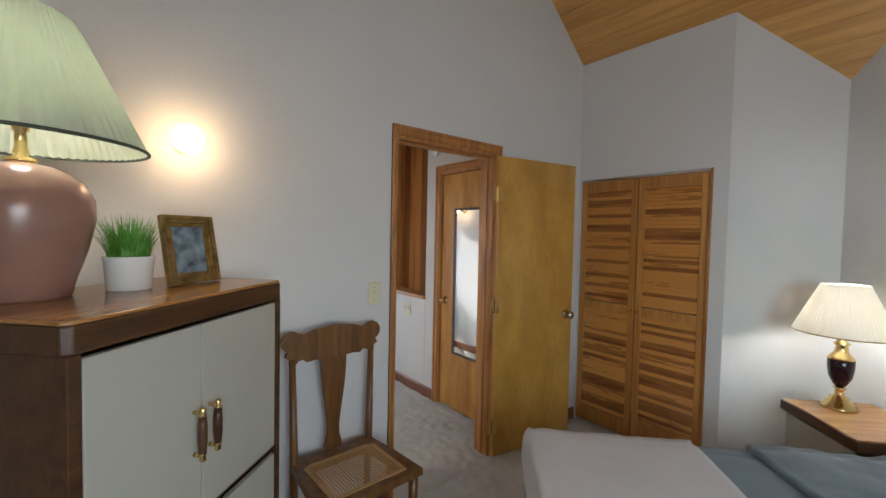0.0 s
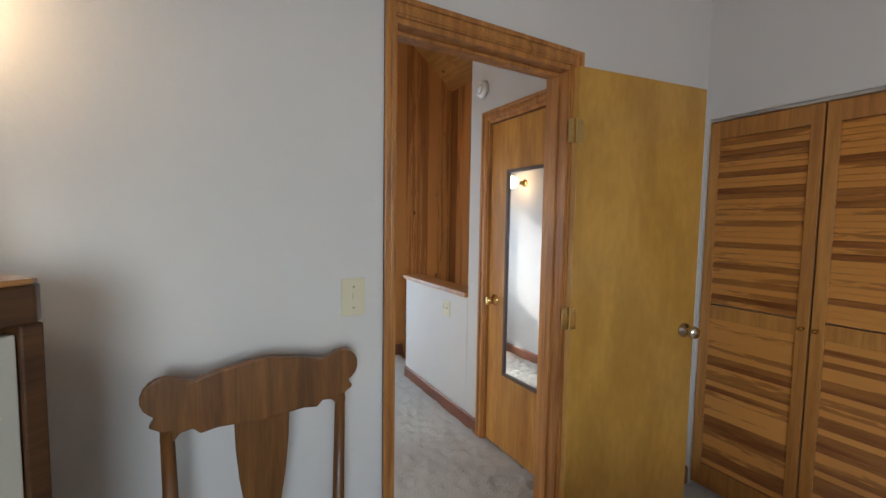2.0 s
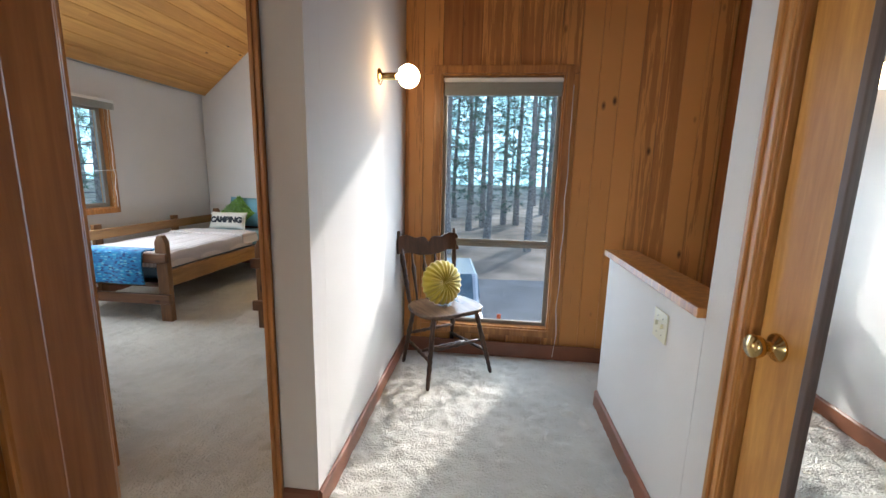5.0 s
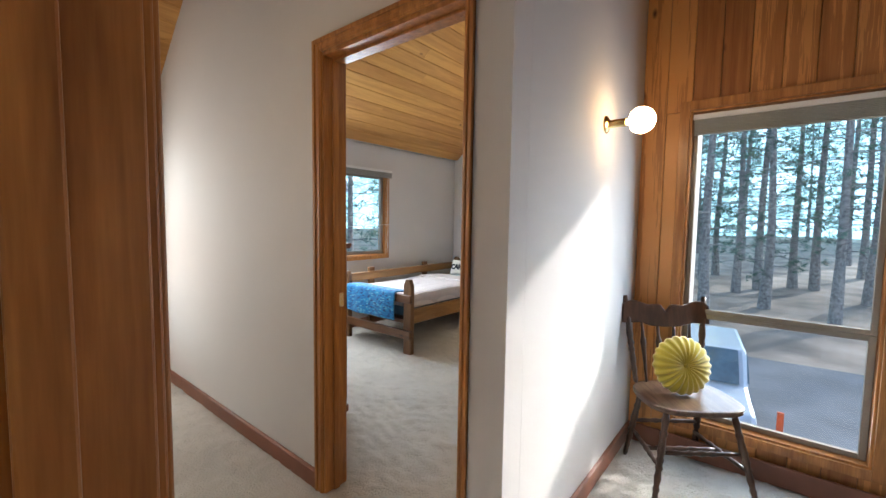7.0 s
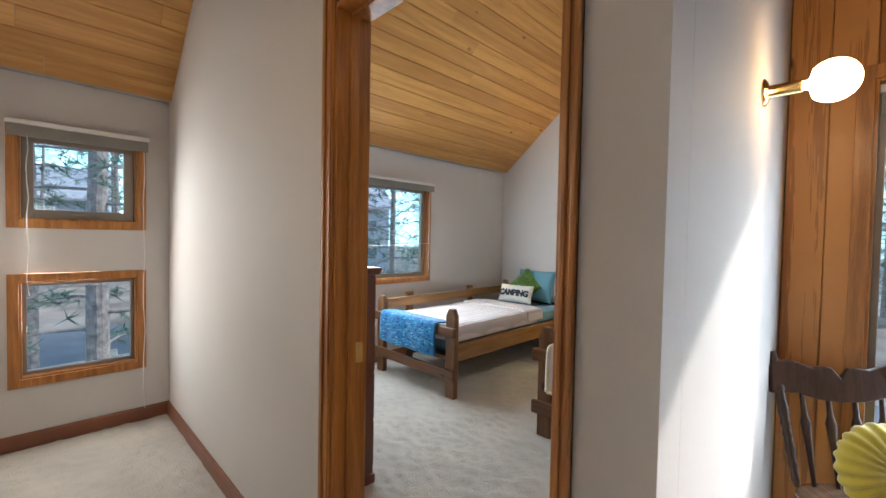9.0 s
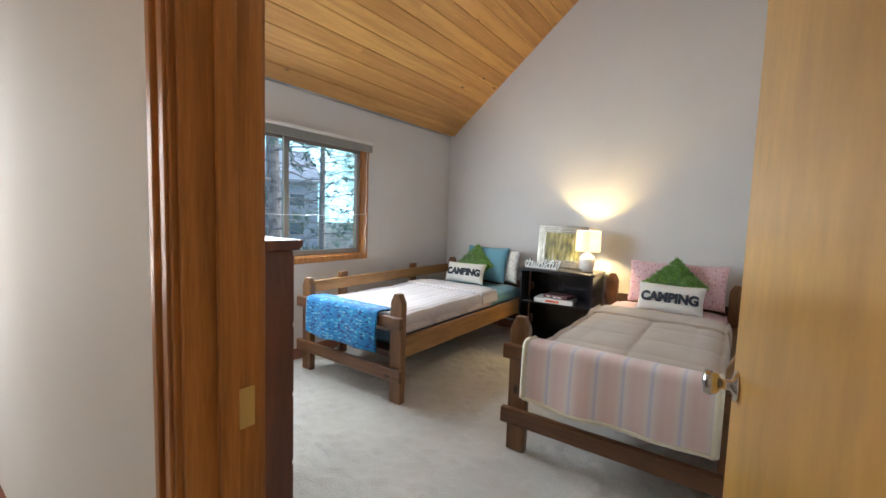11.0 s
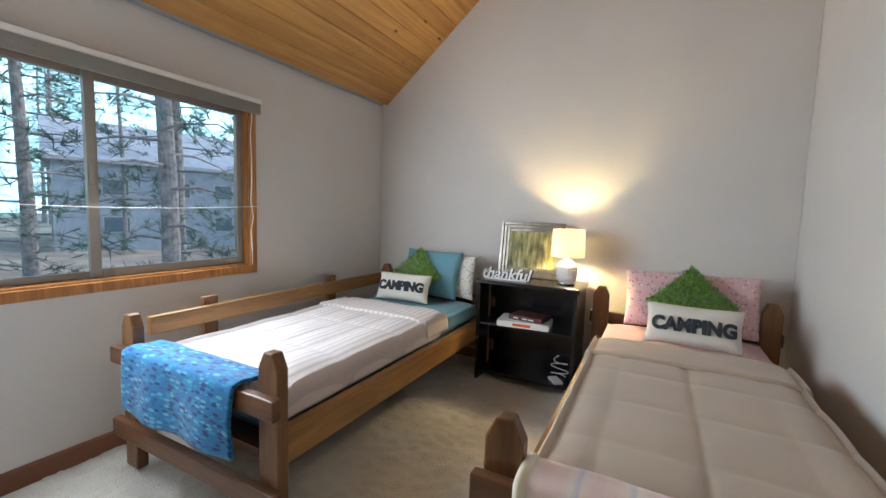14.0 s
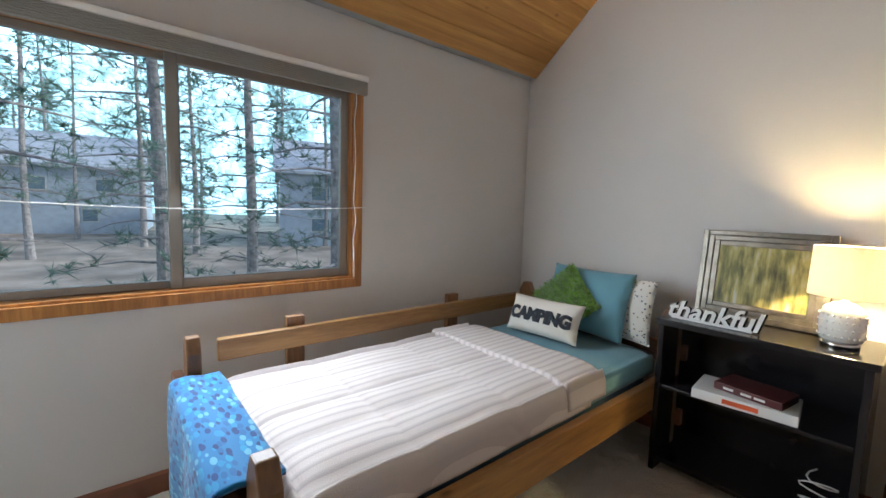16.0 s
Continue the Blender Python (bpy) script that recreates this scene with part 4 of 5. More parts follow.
def cover(bm, x0, x1, y0, y1, z, drop, r=0.05, ends=(1, 1), sides=(1, 1), nu=40, nv=60, puff=None, thick=0.012):
    """Cloth lying over a flat top with rounded falls. ends: at y0 and y1; sides: at x0 and x1. puff(x, y): relief."""
    def fall(s, lo, hi, a, b):
        # arc length s along the section; gives place and depth below the top
        la, lb = (drop if a else 0), (drop if b else 0)
        q = -la + s * (hi - lo + la + lb)
        if q < 0:
            e = -q
            return (lo - r * (1 - math.exp(-e / r)) * 0.6, e - r * 0.5 * (1 - math.exp(-e / r)), -e)
        if q > hi - lo:
            e = q - (hi - lo)
            return (hi + r * (1 - math.exp(-e / r)) * 0.6, e - r * 0.5 * (1 - math.exp(-e / r)), hi - lo + e)
        m_ = min(q if a else 9, (hi - lo - q) if b else 9)
        return (lo + q, 0.5 * r * math.exp(-m_ / r * 1.6), q)

    def at(u, v):
        px, dx, sx = fall(u, x0, x1, *sides)
        py, dy, sy = fall(v, y0, y1, *ends)
        d = max(dx, dy) if min(dx, dy) < 0.03 else max(dx, dy)
        zz = z - d
        if puff:
            zz += puff(px, py) * (1.0 if d < 0.05 else 0.3)
            if d > 0.05:
                k = puff(px, py + zz) * 0.6
                px += k if px > (x0 + x1) / 2 else -k
        return (px, py, zz)
    bm_grid(bm, at, nu, nv)


def wrinkle(a, f=3.0):
    return lambda x, y: a * noise.noise(Vector((x * f, y * f, 0.3))) + a * 0.5 * noise.noise(Vector((x * f * 2.7, y * f * 2.7, 5.0)))


def cloth(name, mat, parent, thick=0.01, **kw):
    bm = bmesh.new()
    cover(bm, **kw)
    ob = finish(bm, name, mat, parent, 0, True)
    so = ob.modifiers.new("thickness", 'SOLIDIFY')
    so.thickness, so.offset = thick, -1
    return ob


QB = pose(4.15, 0.45, 0, 0, 0, -45)
qb = thing("bed", "made bed with a blue-grey spread and pale throw", "bed", QB)
box("box_spring", BLUESPREAD, -1.88, -0.10, -2.38, -0.94, 0.16, 0.38, qb, 0.03)
box("mattress", LINEN, -1.90, -0.08, -2.40, -0.92, 0.38, 0.60, qb, 0.05)
cloth("bedspread", BLUESPREAD, qb, x0=-1.90, x1=-0.12, y0=-2.40, y1=-0.92, z=0.625, drop=0.32, ends=(1, 1), sides=(1, 0), puff=wrinkle(0.008))
cloth("throw", PALETHROW, qb, x0=-1.915, x1=-1.24, y0=-2.42, y1=-0.90, z=0.645, drop=0.20, ends=(1, 1), sides=(1, 0), puff=wrinkle(0.008, 4))
cloth("folded_blanket", BLUESPREAD, qb, x0=-1.02, x1=-0.16, y0=-2.40, y1=-0.915, z=0.655, drop=0.14, ends=(1, 1), sides=(0, 0), puff=wrinkle(0.014, 5), thick=0.025)
bm = bmesh.new()
pts = [(-1.905, -2.40), (-1.905, -0.915), (-0.10, -0.915)]
for (ax, ay), (bx_, by_) in zip(pts, pts[1:]):
    n = 90
    nrm = Vector((-(by_ - ay), bx_ - ax, 0)).normalized()
    prev = None
    for i in range(n + 1):
        f = i / n
        w = 0.007 * (1 if i % 2 else -1)
        x, y = ax + (bx_ - ax) * f + nrm.x * (w + 0.012), ay + (by_ - ay) * f + nrm.y * (w + 0.012)
        cur = (bm.verts.new((x, y, 0.02)), bm.verts.new((x - nrm.x * w * 0.6, y - nrm.y * w * 0.6, 0.42)))
        if prev:
            bm.faces.new((prev[0], cur[0], cur[1], prev[1]))
        prev = cur
sk = finish(bm, "skirt", BLUESPREAD, qb, 0, True)
so = sk.modifiers.new("thickness", 'SOLIDIFY')
so.thickness = 0.003

bs = thing("bedside_table", "bedside table with walnut top and cream drawers", "bedside table", QB)
box("body", WALNUT, -0.455, -0.03, -0.735, -0.295, 0.0, 0.57, bs, 0.003)
box("top", WALNUT, -0.48, -0.02, -0.755, -0.275, 0.57, 0.622, bs, 0.004)
box("top_panel", CABTOP, -0.474, -0.026, -0.749, -0.281, 0.622, 0.626, bs, 0.001)
for z0, z1 in ((0.30, 0.56), (0.04, 0.29)):
    box("drawer", CREAM, -0.468, -0.455, -0.725, -0.305, z0, z1, bs, 0.003)
box("side_panel", CREAM, -0.44, -0.05, -0.295, -0.287, 0.05, 0.55, bs, 0.002)
bl = thing("table_lamp", "brass lamp with dark urn body and cream shade", "lamp", pose(3.70, 0.372, 0.626))
lathe("foot", BRASS, [(0.072, 0), (0.074, 0.012), (0.062, 0.022), (0.058, 0.035), (0.045, 0.042), (0.042, 0.06), (0.022, 0.072), (0.018, 0.10), (0.028, 0.108), (0.018, 0.116)], bl, 32)
lathe("urn", DARKGLAZE, [(0.018, 0.116), (0.03, 0.13), (0.048, 0.17), (0.055, 0.22), (0.055, 0.26), (0.05, 0.265)], bl, 32)
lathe("neck", BRASS, [(0.056, 0.262), (0.05, 0.275), (0.03, 0.30), (0.024, 0.33), (0.036, 0.345), (0.012, 0.36), (0.012, 0.46), (0.0, 0.462)], bl, 28)
bm = bmesh.new()
pleated(bm, 0.205, 0.40, 0.095, 0.655, 60, 0.0012)
finish(bm, "shade", CREAMSHADE, bl)
bm = bmesh.new()
ring_tube(bm, 0.205, 0.40, 0.003)
finish(bm, "shade_trim", GOLD, bl, 0, True)
lathe("bulb", DAYBULB, [(0.0, 0.46), (0.018, 0.47), (0.028, 0.50), (0.018, 0.535), (0.0, 0.54)], bl, 14)

# ---- hall ----
# turned side chair beside the window
hc = thing("side_chair", "dark turned-leg wooden chair beside the window", "chair", pose(1.99, 4.375, 0, 0, 0, 38))
bm = bmesh.new()
sh = []
for k in range(28):
    a = 2 * math.pi * k / 28
    x, y = math.cos(a), math.sin(a)
    ex = 0.24 * (abs(x) ** 0.6) * (1 if x > 0 else -1) * (1.0 - 0.10 * max(0, y))
    ey = 0.20 * (abs(y) ** 0.6) * (1 if y > 0 else -1)
    sh.append((ex, ey))
bm_prism(bm, sh, 0.425, 0.455, "xy")
finish(bm, "seat", SEATWOOD, hc, 0.009)
TURN_LEG = [(0.010, 0.0), (0.014, 0.02), (0.012, 0.05), (0.016, 0.07), (0.012, 0.085), (0.017, 0.12), (0.013, 0.15), (0.018, 0.165), (0.013, 0.18), (0.018, 0.20), (0.014, 0.215), (0.019, 0.24), (0.014, 0.30), (0.018, 0.32), (0.013, 0.335), (0.017, 0.38), (0.012, 0.44)]


def turned(name, p0, p1, prof, parent, mat, seg=12):
    d = Vector(p1) - Vector(p0)
    k = d.length / prof[-1][1]
    return lathe(name, mat, [(r, h * k) for r, h in prof], parent, seg, p0, d.normalized())


for sx, sy in ((-1, -1), (1, -1), (-1, 1), (1, 1)):
    turned("leg", (sx * (0.245 if sy < 0 else 0.20), sy * 0.215, 0), (sx * 0.16, sy * 0.13, 0.44), TURN_LEG, hc, DARKCHAIR)
ST = [(0.008, 0), (0.012, 0.06), (0.009, 0.09), (0.014, 0.12), (0.009, 0.14), (0.015, 0.17), (0.009, 0.20), (0.014, 0.22), (0.009, 0.25), (0.012, 0.29), (0.008, 0.35)]
for s in (-1, 1):
    turned("stretcher", (s * 0.205, -0.18, 0.16), (s * 0.17, 0.18, 0.16), ST, hc, DARKCHAIR)
    turned("stretcher", (-0.185, s * 0.165, 0.23), (0.185, s * 0.165, 0.23), ST, hc, DARKCHAIR)
turned("stretcher", (-0.19, 0.0, 0.16), (0.19, 0.0, 0.16), ST, hc, DARKCHAIR)
for s in (-1, 1):
    turned("back_post", (s * 0.18, 0.165, 0.45), (s * 0.225, 0.255, 0.93), TURN_LEG, hc, DARKCHAIR)
bm = bmesh.new()
cr = [(-0.245, 0.80), (-0.245, 0.90), (-0.225, 0.925), (-0.17, 0.93), (-0.10, 0.905), (-0.05, 0.91), (-0.028, 0.905), (0.0, 0.868), (0.028, 0.905), (0.05, 0.91), (0.10, 0.905), (0.17, 0.93), (0.225, 0.925), (0.245, 0.90), (0.245, 0.80), (0.15, 0.805), (0.08, 0.785), (0.0, 0.78), (-0.08, 0.785), (-0.15, 0.805)]
bm_prism(bm, cr, -0.011, 0.011)
bmesh.ops.transform(bm, matrix=pose(0, 0.235, 0, -8) @ Matrix.Translation((0, 0.115, 0.0)), verts=bm.verts)
bmesh.ops.translate(bm, verts=bm.verts, vec=(0, -0.235, 0.0))
finish(bm, "crest_rail", DARKCHAIR, hc, 0.005)
SPL = [(0.007, 0), (0.009, 0.10), (0.013, 0.18), (0.017, 0.22), (0.009, 0.25), (0.007, 0.36)]
for x in (-0.12, -0.04, 0.04, 0.12):
    turned("spindle", (x, 0.165, 0.45), (x * 1.15, 0.232, 0.82), SPL, hc, DARKCHAIR)
cu = thing("cushion", "round pleated mustard velvet cushion on the chair", "cushion", pose(1.985, 4.36, 0.455) @ pose(0, 0, 0, 0, 0, 40) @ pose(0, 0.03, 0.150, 76, 0, 0))
bm = bmesh.new()
NP = 176
rings = []
for k in range(25):
    a = -math.pi / 2 + math.pi * k / 24
    ring = []
    for i in range(NP):
        th = 2 * math.pi * i / NP
        p = math.cos(22 * th + 0.5 * math.sin(5 * th))
        c = max(0.0, math.cos(a))
        r = 0.148 * c ** 0.75 + 0.004 * p * c
        dimple = math.exp(-((c ** 0.75) / 0.22) ** 2)
        z = 0.062 * math.sin(a) * (1 - 0.55 * dimple) + 0.005 * p * math.sin(a) * (1 if c > 0.15 else c / 0.15)
        ring.append(bm.verts.new((r * math.cos(th), r * math.sin(th), z)))
    rings.append(ring)
for a, b in zip(rings, rings[1:]):
    for i in range(NP):
        bm.faces.new((a[i], a[(i + 1) % NP], b[(i + 1) % NP], b[i]))
finish(bm, "cover", MUSTARD, cu, 0, True)
lathe("button", MUSTARD, [(0.016, 0.024), (0.014, 0.034), (0.0, 0.037)], cu, 16)

# ---- bunk room ----


def post(name, parent, x, y, h, mat, w=0.105, t=0.05):
    bm = bmesh.new()
    bm_prism(bm, [(x - w / 2, 0), (x + w / 2, 0), (x + w / 2, h - 0.06), (x + w * 0.22, h), (x - w * 0.22, h), (x - w / 2, h - 0.06)], y - t / 2, y + t / 2)
    return finish(bm, name, mat, parent, 0.006)


def single_bed(label, cx, quilt, sheet, back_rail, puff):
    e = thing("single_bed", label, "bed", pose(cx, 4.86, 0), "rustic single beds")
    L, w = 2.07, 0.485
    for x in (-w, w):
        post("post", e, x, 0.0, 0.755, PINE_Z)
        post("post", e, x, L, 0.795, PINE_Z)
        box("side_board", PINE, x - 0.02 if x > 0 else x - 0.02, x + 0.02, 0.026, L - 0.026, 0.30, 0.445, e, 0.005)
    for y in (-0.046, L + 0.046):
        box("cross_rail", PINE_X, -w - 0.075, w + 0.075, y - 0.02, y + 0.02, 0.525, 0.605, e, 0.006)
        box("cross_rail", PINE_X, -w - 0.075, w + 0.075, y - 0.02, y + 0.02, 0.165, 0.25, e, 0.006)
    if back_rail:
        box("back_rail", PINE, -w - 0.085, -w - 0.045, 0.10, L - 0.02, 0.615, 0.71, e, 0.005)
        for y in (0.40, 1.40):
            box("rail_block", PINE_Z, -w - 0.125, -w - 0.087, y, y + 0.085, 0.47, 0.755, e, 0.004)
            box("rail_foot", PINE_Z, -w - 0.125, -w - 0.086, y, y + 0.085, 0.0, 0.47, e, 0.004)
    box("mattress", MATTRESS, -w + 0.075, w - 0.075, 0.11, L - 0.06, 0.33, 0.525, e, 0.04)
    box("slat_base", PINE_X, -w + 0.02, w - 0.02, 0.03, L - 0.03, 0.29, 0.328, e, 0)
    cloth("sheet", sheet, e, x0=-w + 0.072, x1=w - 0.072, y0=1.15, y1=L - 0.05, z=0.553, drop=0.13, ends=(0, 0), sides=(1, 1), puff=wrinkle(0.006))
    cloth("quilt", quilt, e, x0=-w + 0.060, x1=w - 0.060, y0=0.10, y1=1.36, z=0.585, drop=0.16, ends=(1, 0), sides=(1, 1), puff=puff, nu=90, nv=110, thick=0.015, r=0.06)
    cloth("quilt_fold", quilt, e, x0=-w + 0.05, x1=w - 0.05, y0=1.18, y1=1.46, z=0.605, drop=0.15, ends=(0, 0), sides=(1, 1), puff=wrinkle(0.007, 4), nu=60, nv=16, thick=0.022, r=0.06)
    return e


def quilted(nx_, ny_):
    wr = wrinkle(0.006, 3)

    def f(x, y):
        a = abs(math.sin(math.pi * x * nx_)) ** 0.35 * abs(math.sin(math.pi * y * ny_)) ** 0.35
        return 0.014 * (a - 0.6) + wr(x, y)
    return f


single_bed("rustic pine single bed with pale striped quilt", -0.96, QUILT_PALE, TEALSHEET, True, quilted(5.2, 2.2))
single_bed("rustic pine single bed with tan quilted cover", 0.905, QUILT_TAN, PINKSHEET, False, quilted(3.6, 3.0))


def hung_throw(name, label, mat, m, w, zt, zb, edge=None, back=0.16, wave=0.012):
    """A blanket folded over a rail along x, hanging to zb in front (-y)."""
    e = thing(name, label, "blanket", m)

    def at(u, v):
        x = (u - 0.5) * w
        s = v * (zt - zb + back)
        if s < zt - zb:
            z, y = zb + s, -0.098 + 0.02 * (s / (zt - zb)) ** 3
        else:
            q = s - (zt - zb)
            z, y = zt + 0.008 * math.sin(min(1, q / 0.09) * math.pi), -0.078 + q
        k = max(0, (zt - z) / (zt - zb))
        y += wave * math.sin(x * 17 + 1) * k + wave * 0.7 * noise.noise(Vector((x * 6, z * 5, 1)))
        z += 0.025 * k * noise.noise(Vector((x * 3.2, 2.0, 1)))
        return (x, y, z)
    bm = bmesh.new()
    bm_grid(bm, at, 60, 26)
    ob = finish(bm, "cloth", mat, e, 0, True)
    so_ = ob.modifiers.new("thickness", 'SOLIDIFY')
    so_.thickness, so_.offset = 0.014, 0
    if edge:
        for s in (0, 1):
            bm = bmesh.new()
            bm_tube(bm, [Vector(at(s, v / 20)) for v in range(21)], 0.017, 8)
            finish(bm, "binding", edge, e, 0, True)
        bm = bmesh.new()
        bm_tube(bm, [Vector(at(u / 24, 0)) for u in range(25)], 0.013, 8)
        finish(bm, "binding", edge, e, 0, True)
    return e


hung_throw("throw_blanket", "bright blue patterned fleece blanket over the bed rail", BLUEPRINT, pose(-0.975, 4.86, 0), 0.76, 0.618, 0.345)
hung_throw("throw_blanket", "pink and lilac striped blanket with cream edging", THROW_STRIPE, pose(0.905, 4.86, 0), 0.84, 0.635, 0.34, THROW_EDGE, 0.12)


def pillow(name, label, mat, m, w, h, t, fat=3.0, words=None, tuft=None):
    """A stuffed cushion standing in x and z, facing -y."""
    e = thing(name, label, "pillow", m)
    bm = bmesh.new()
    N = 26

    def put(u, v, s):
        a, b = 2 * u - 1, 2 * v - 1
        k = max(0.0, (1 - abs(a) ** fat) * (1 - abs(b) ** fat)) ** 0.5
        pull = 1 - 0.06 * (1 - abs(b) ** 2) * abs(a) ** 4
        pull2 = 1 - 0.06 * (1 - abs(a) ** 2) * abs(b) ** 4
        return (a * w / 2 * pull, s * t / 2 * k + 0.004 * noise.noise(Vector((u * 5, v * 5, s))), h / 2 + b * h / 2 * pull2)
    for s in (-1, 1):
        bm_grid(bm, lambda u, v: put(u, v, s), N, N)
    bmesh.ops.remove_doubles(bm, verts=bm.verts, dist=0.001)
    if tuft:
        for i in range(3600):
            s = random.choice((-1, -1, 1))
            u, v = random.random(), random.random()
            p = Vector(put(u, v, s))
            d = (Vector((random.uniform(-1, 1), s * 1.1, random.uniform(-1, 1))) + (p - Vector((0, 0, h / 2))) * 3).normalized()
            q = d.orthogonal().normalized()
            ln = random.uniform(0.014, 0.036)
            a_, b_, c_ = bm.verts.new(p + q * 0.0045), bm.verts.new(p - q * 0.0045), bm.verts.new(p + d * ln + q * 0.002)
            d2 = bm.verts.new(p + d * ln * 0.8 - q * 0.004 + Vector((0, 0, -0.004)))
            bm.faces.new((a_, c_, d2, b_))
    finish(bm, "cover", mat, e, 0, True)
    if words:
        tx = writing("lettering", words, h * 0.52, INK, e, pose(0, -t / 2 - 0.006, h * 0.34, 90), 0.003, 0, 0.007)
        k = w * 0.84 / max(0.01, tx.dimensions.x)
        tx.scale = (k, min(1.2, k * 1.1), 1)
        for v in tx.data.vertices:
            a, b = v.co.x * k / (w / 2), (h * 0.34 + v.co.y - h / 2) / (h / 2)
            f = max(0.0, (1 - abs(a) ** fat) * (1 - abs(b) ** fat)) ** 0.5
            v.co.z += t / 2 * (f - 1)
    return e


pillow("pillow", "teal blue bed pillow propped at the head", TEALSHEET, pose(-0.94, 6.80, 0.575, -16, 0, -4), 0.56, 0.40, 0.15)
pillow("pillow", "white pillow with a small dark print", WHITEPRINT, pose(-0.80, 6.89, 0.575, -8, 0, -4), 0.50, 0.36, 0.10)
pillow("pillow", "lime green shaggy cushion standing on its corner", SHAG, pose(-1.02, 6.70, 0.555, -18) @ pose(0, 0, 0.215, 0, 45, 0) @ pose(0, 0, -0.165), 0.33, 0.33, 0.12, tuft=True)
pillow("pillow", "white linen lumbar pillow printed with dark letters", LINEN, pose(-1.02, 6.52, 0.575, -22, 0, 4), 0.47, 0.225, 0.12, words="CAMPING")
pillow("pillow", "pink floral bed pillow propped at the head", PINKPRINT, pose(0.80, 6.82, 0.575, -14, 0, 4), 0.44, 0.38, 0.13)
pillow("pillow", "pink floral bed pillow propped at the head", PINKPRINT, pose(1.10, 6.83, 0.575, -14, 0, -5), 0.44, 0.38, 0.13)
pillow("pillow", "lime green shaggy cushion standing on its corner", SHAG, pose(0.95, 6.68, 0.565, -20) @ pose(0, 0, 0.215, 0, 45, 0) @ pose(0, 0, -0.165), 0.34, 0.34, 0.12, tuft=True)
pillow("pillow", "white linen lumbar pillow printed with dark letters", LINEN, pose(0.95, 6.46, 0.575, -20, 0, -2), 0.48, 0.235, 0.12, words="CAMPING")

ns = thing("nightstand", "black open-shelf nightstand between the beds", "nightstand", pose(-0.08, 6.92, 0))
for n_, a in (("side", (-0.37, -0.345, -0.20, 0.20, 0.0, 0.755)), ("side", (0.345, 0.37, -0.20, 0.20, 0.0, 0.755)), ("top", (-0.385, 0.385, -0.212, 0.205, 0.755, 0.785)),
              ("shelf", (-0.345, 0.345, -0.185, 0.19, 0.43, 0.45)), ("bottom_shelf", (-0.345, 0.345, -0.195, 0.19, 0.055, 0.08)), ("back", (-0.345, 0.345, 0.19, 0.20, 0.05, 0.755))):
    box(n_, BLACK, *a, ns, 0.004)
pf = thing("framed_painting", "silver-framed painting of birch trees leaning on the wall", "painting", pose(-0.14, 7.045, 0.786, -7, 0, 0))
bm = bmesh.new()
frame_part(bm, 0.52, 0.44, 0.075, 0.03, 3)
finish(bm, "frame", PEWTER, pf, 0.003)
box("canvas", PAINTING, -0.19, 0.19, -0.006, -0.003, 0.07, 0.37, pf, 0)
box("back", BLACK, -0.25, 0.25, 0.0, 0.006, 0.01, 0.43, pf, 0)
ln = thing("table_lamp", "small white ceramic lamp with a glowing drum shade", "lamp", pose(0.175, 6.90, 0.785))
lathe("foot", CHROME, [(0.06, 0), (0.06, 0.018), (0.05, 0.022)], ln, 28)
bm = bmesh.new()
prof = [(0.05, 0.022), (0.066, 0.03), (0.072, 0.07), (0.072, 0.12), (0.062, 0.155), (0.035, 0.175), (0.012, 0.182), (0.012, 0.21)]
bm_lathe(bm, prof, 40)
for row in (0.045, 0.075, 0.105, 0.13):
    for i in range(22):
        a = 2 * math.pi * (i + 0.5 * (row > 0.06)) / 22
        bm_lathe(bm, [(0.006, -0.002), (0.004, 0.003), (0.0, 0.0045)], 6, (0.0715 * math.cos(a), 0.0715 * math.sin(a), row), (math.cos(a), math.sin(a), 0))
finish(bm, "base", WCERAMIC, ln, 0, True)
bm = bmesh.new()
pleated(bm, 0.118, 0.205, 0.112, 0.405, 40, 0.0003)
finish(bm, "shade", CREAMSHADE, ln)
lathe("bulb", LAMPBULB, [(0.0, 0.24), (0.016, 0.25), (0.028, 0.285), (0.018, 0.32), (0.0, 0.325)], ln, 14)
sg = thing("word_sign", "white cursive word cut from wood on a stand", "sign", pose(-0.255, 6.785, 0.786))
writing("letters", "thankful", 0.118, WHITE, sg, pose(0, 0.0, 0.010, 90, 0, 0), 0.003, 0.28, 0.0025)
writing("letter_shadow", "thankful", 0.118, BLACK, sg, pose(0.004, 0.007, 0.008, 90, 0, 0), 0.003, 0.28, 0.005)
box("stand", WHITE, -0.165, 0.165, -0.006, 0.008, 0.0, 0.012, sg, 0.002)
bk = thing("game_box", "flat white board game box on the shelf", "box", pose(-0.10, 6.84, 0.451, 0, 0, 6))
box("lid", WHITE, -0.19, 0.19, -0.12, 0.12, 0.0, 0.045, bk, 0.003)
box("red_band", ORANGE, -0.07, 0.06, -0.1225, -0.1203, 0.012, 0.032, bk, 0)
bo = thing("game_box", "dark red box lying on the white box", "box", pose(-0.07, 6.85, 0.497, 0, 0, -8))
box("lid", surf("dark_red_card", (0.09, 0.02, 0.02), 0.4), -0.13, 0.13, -0.09, 0.09, 0.0, 0.035, bo, 0.003)
for i, x in enumerate((-0.07, 0.0, 0.05)):
    box("pale_bar", WHITE, x - 0.02, x + 0.02, -0.0925, -0.0903, 0.012, 0.022, bo, 0)
pb = thing("power_bank", "white power bank with a coiled cable", "power bank", pose(0.16, 6.79, 0.081, 0, 0, 35))
box("case", WHITE, -0.035, 0.035, -0.06, 0.06, 0, 0.02, pb, 0.006)
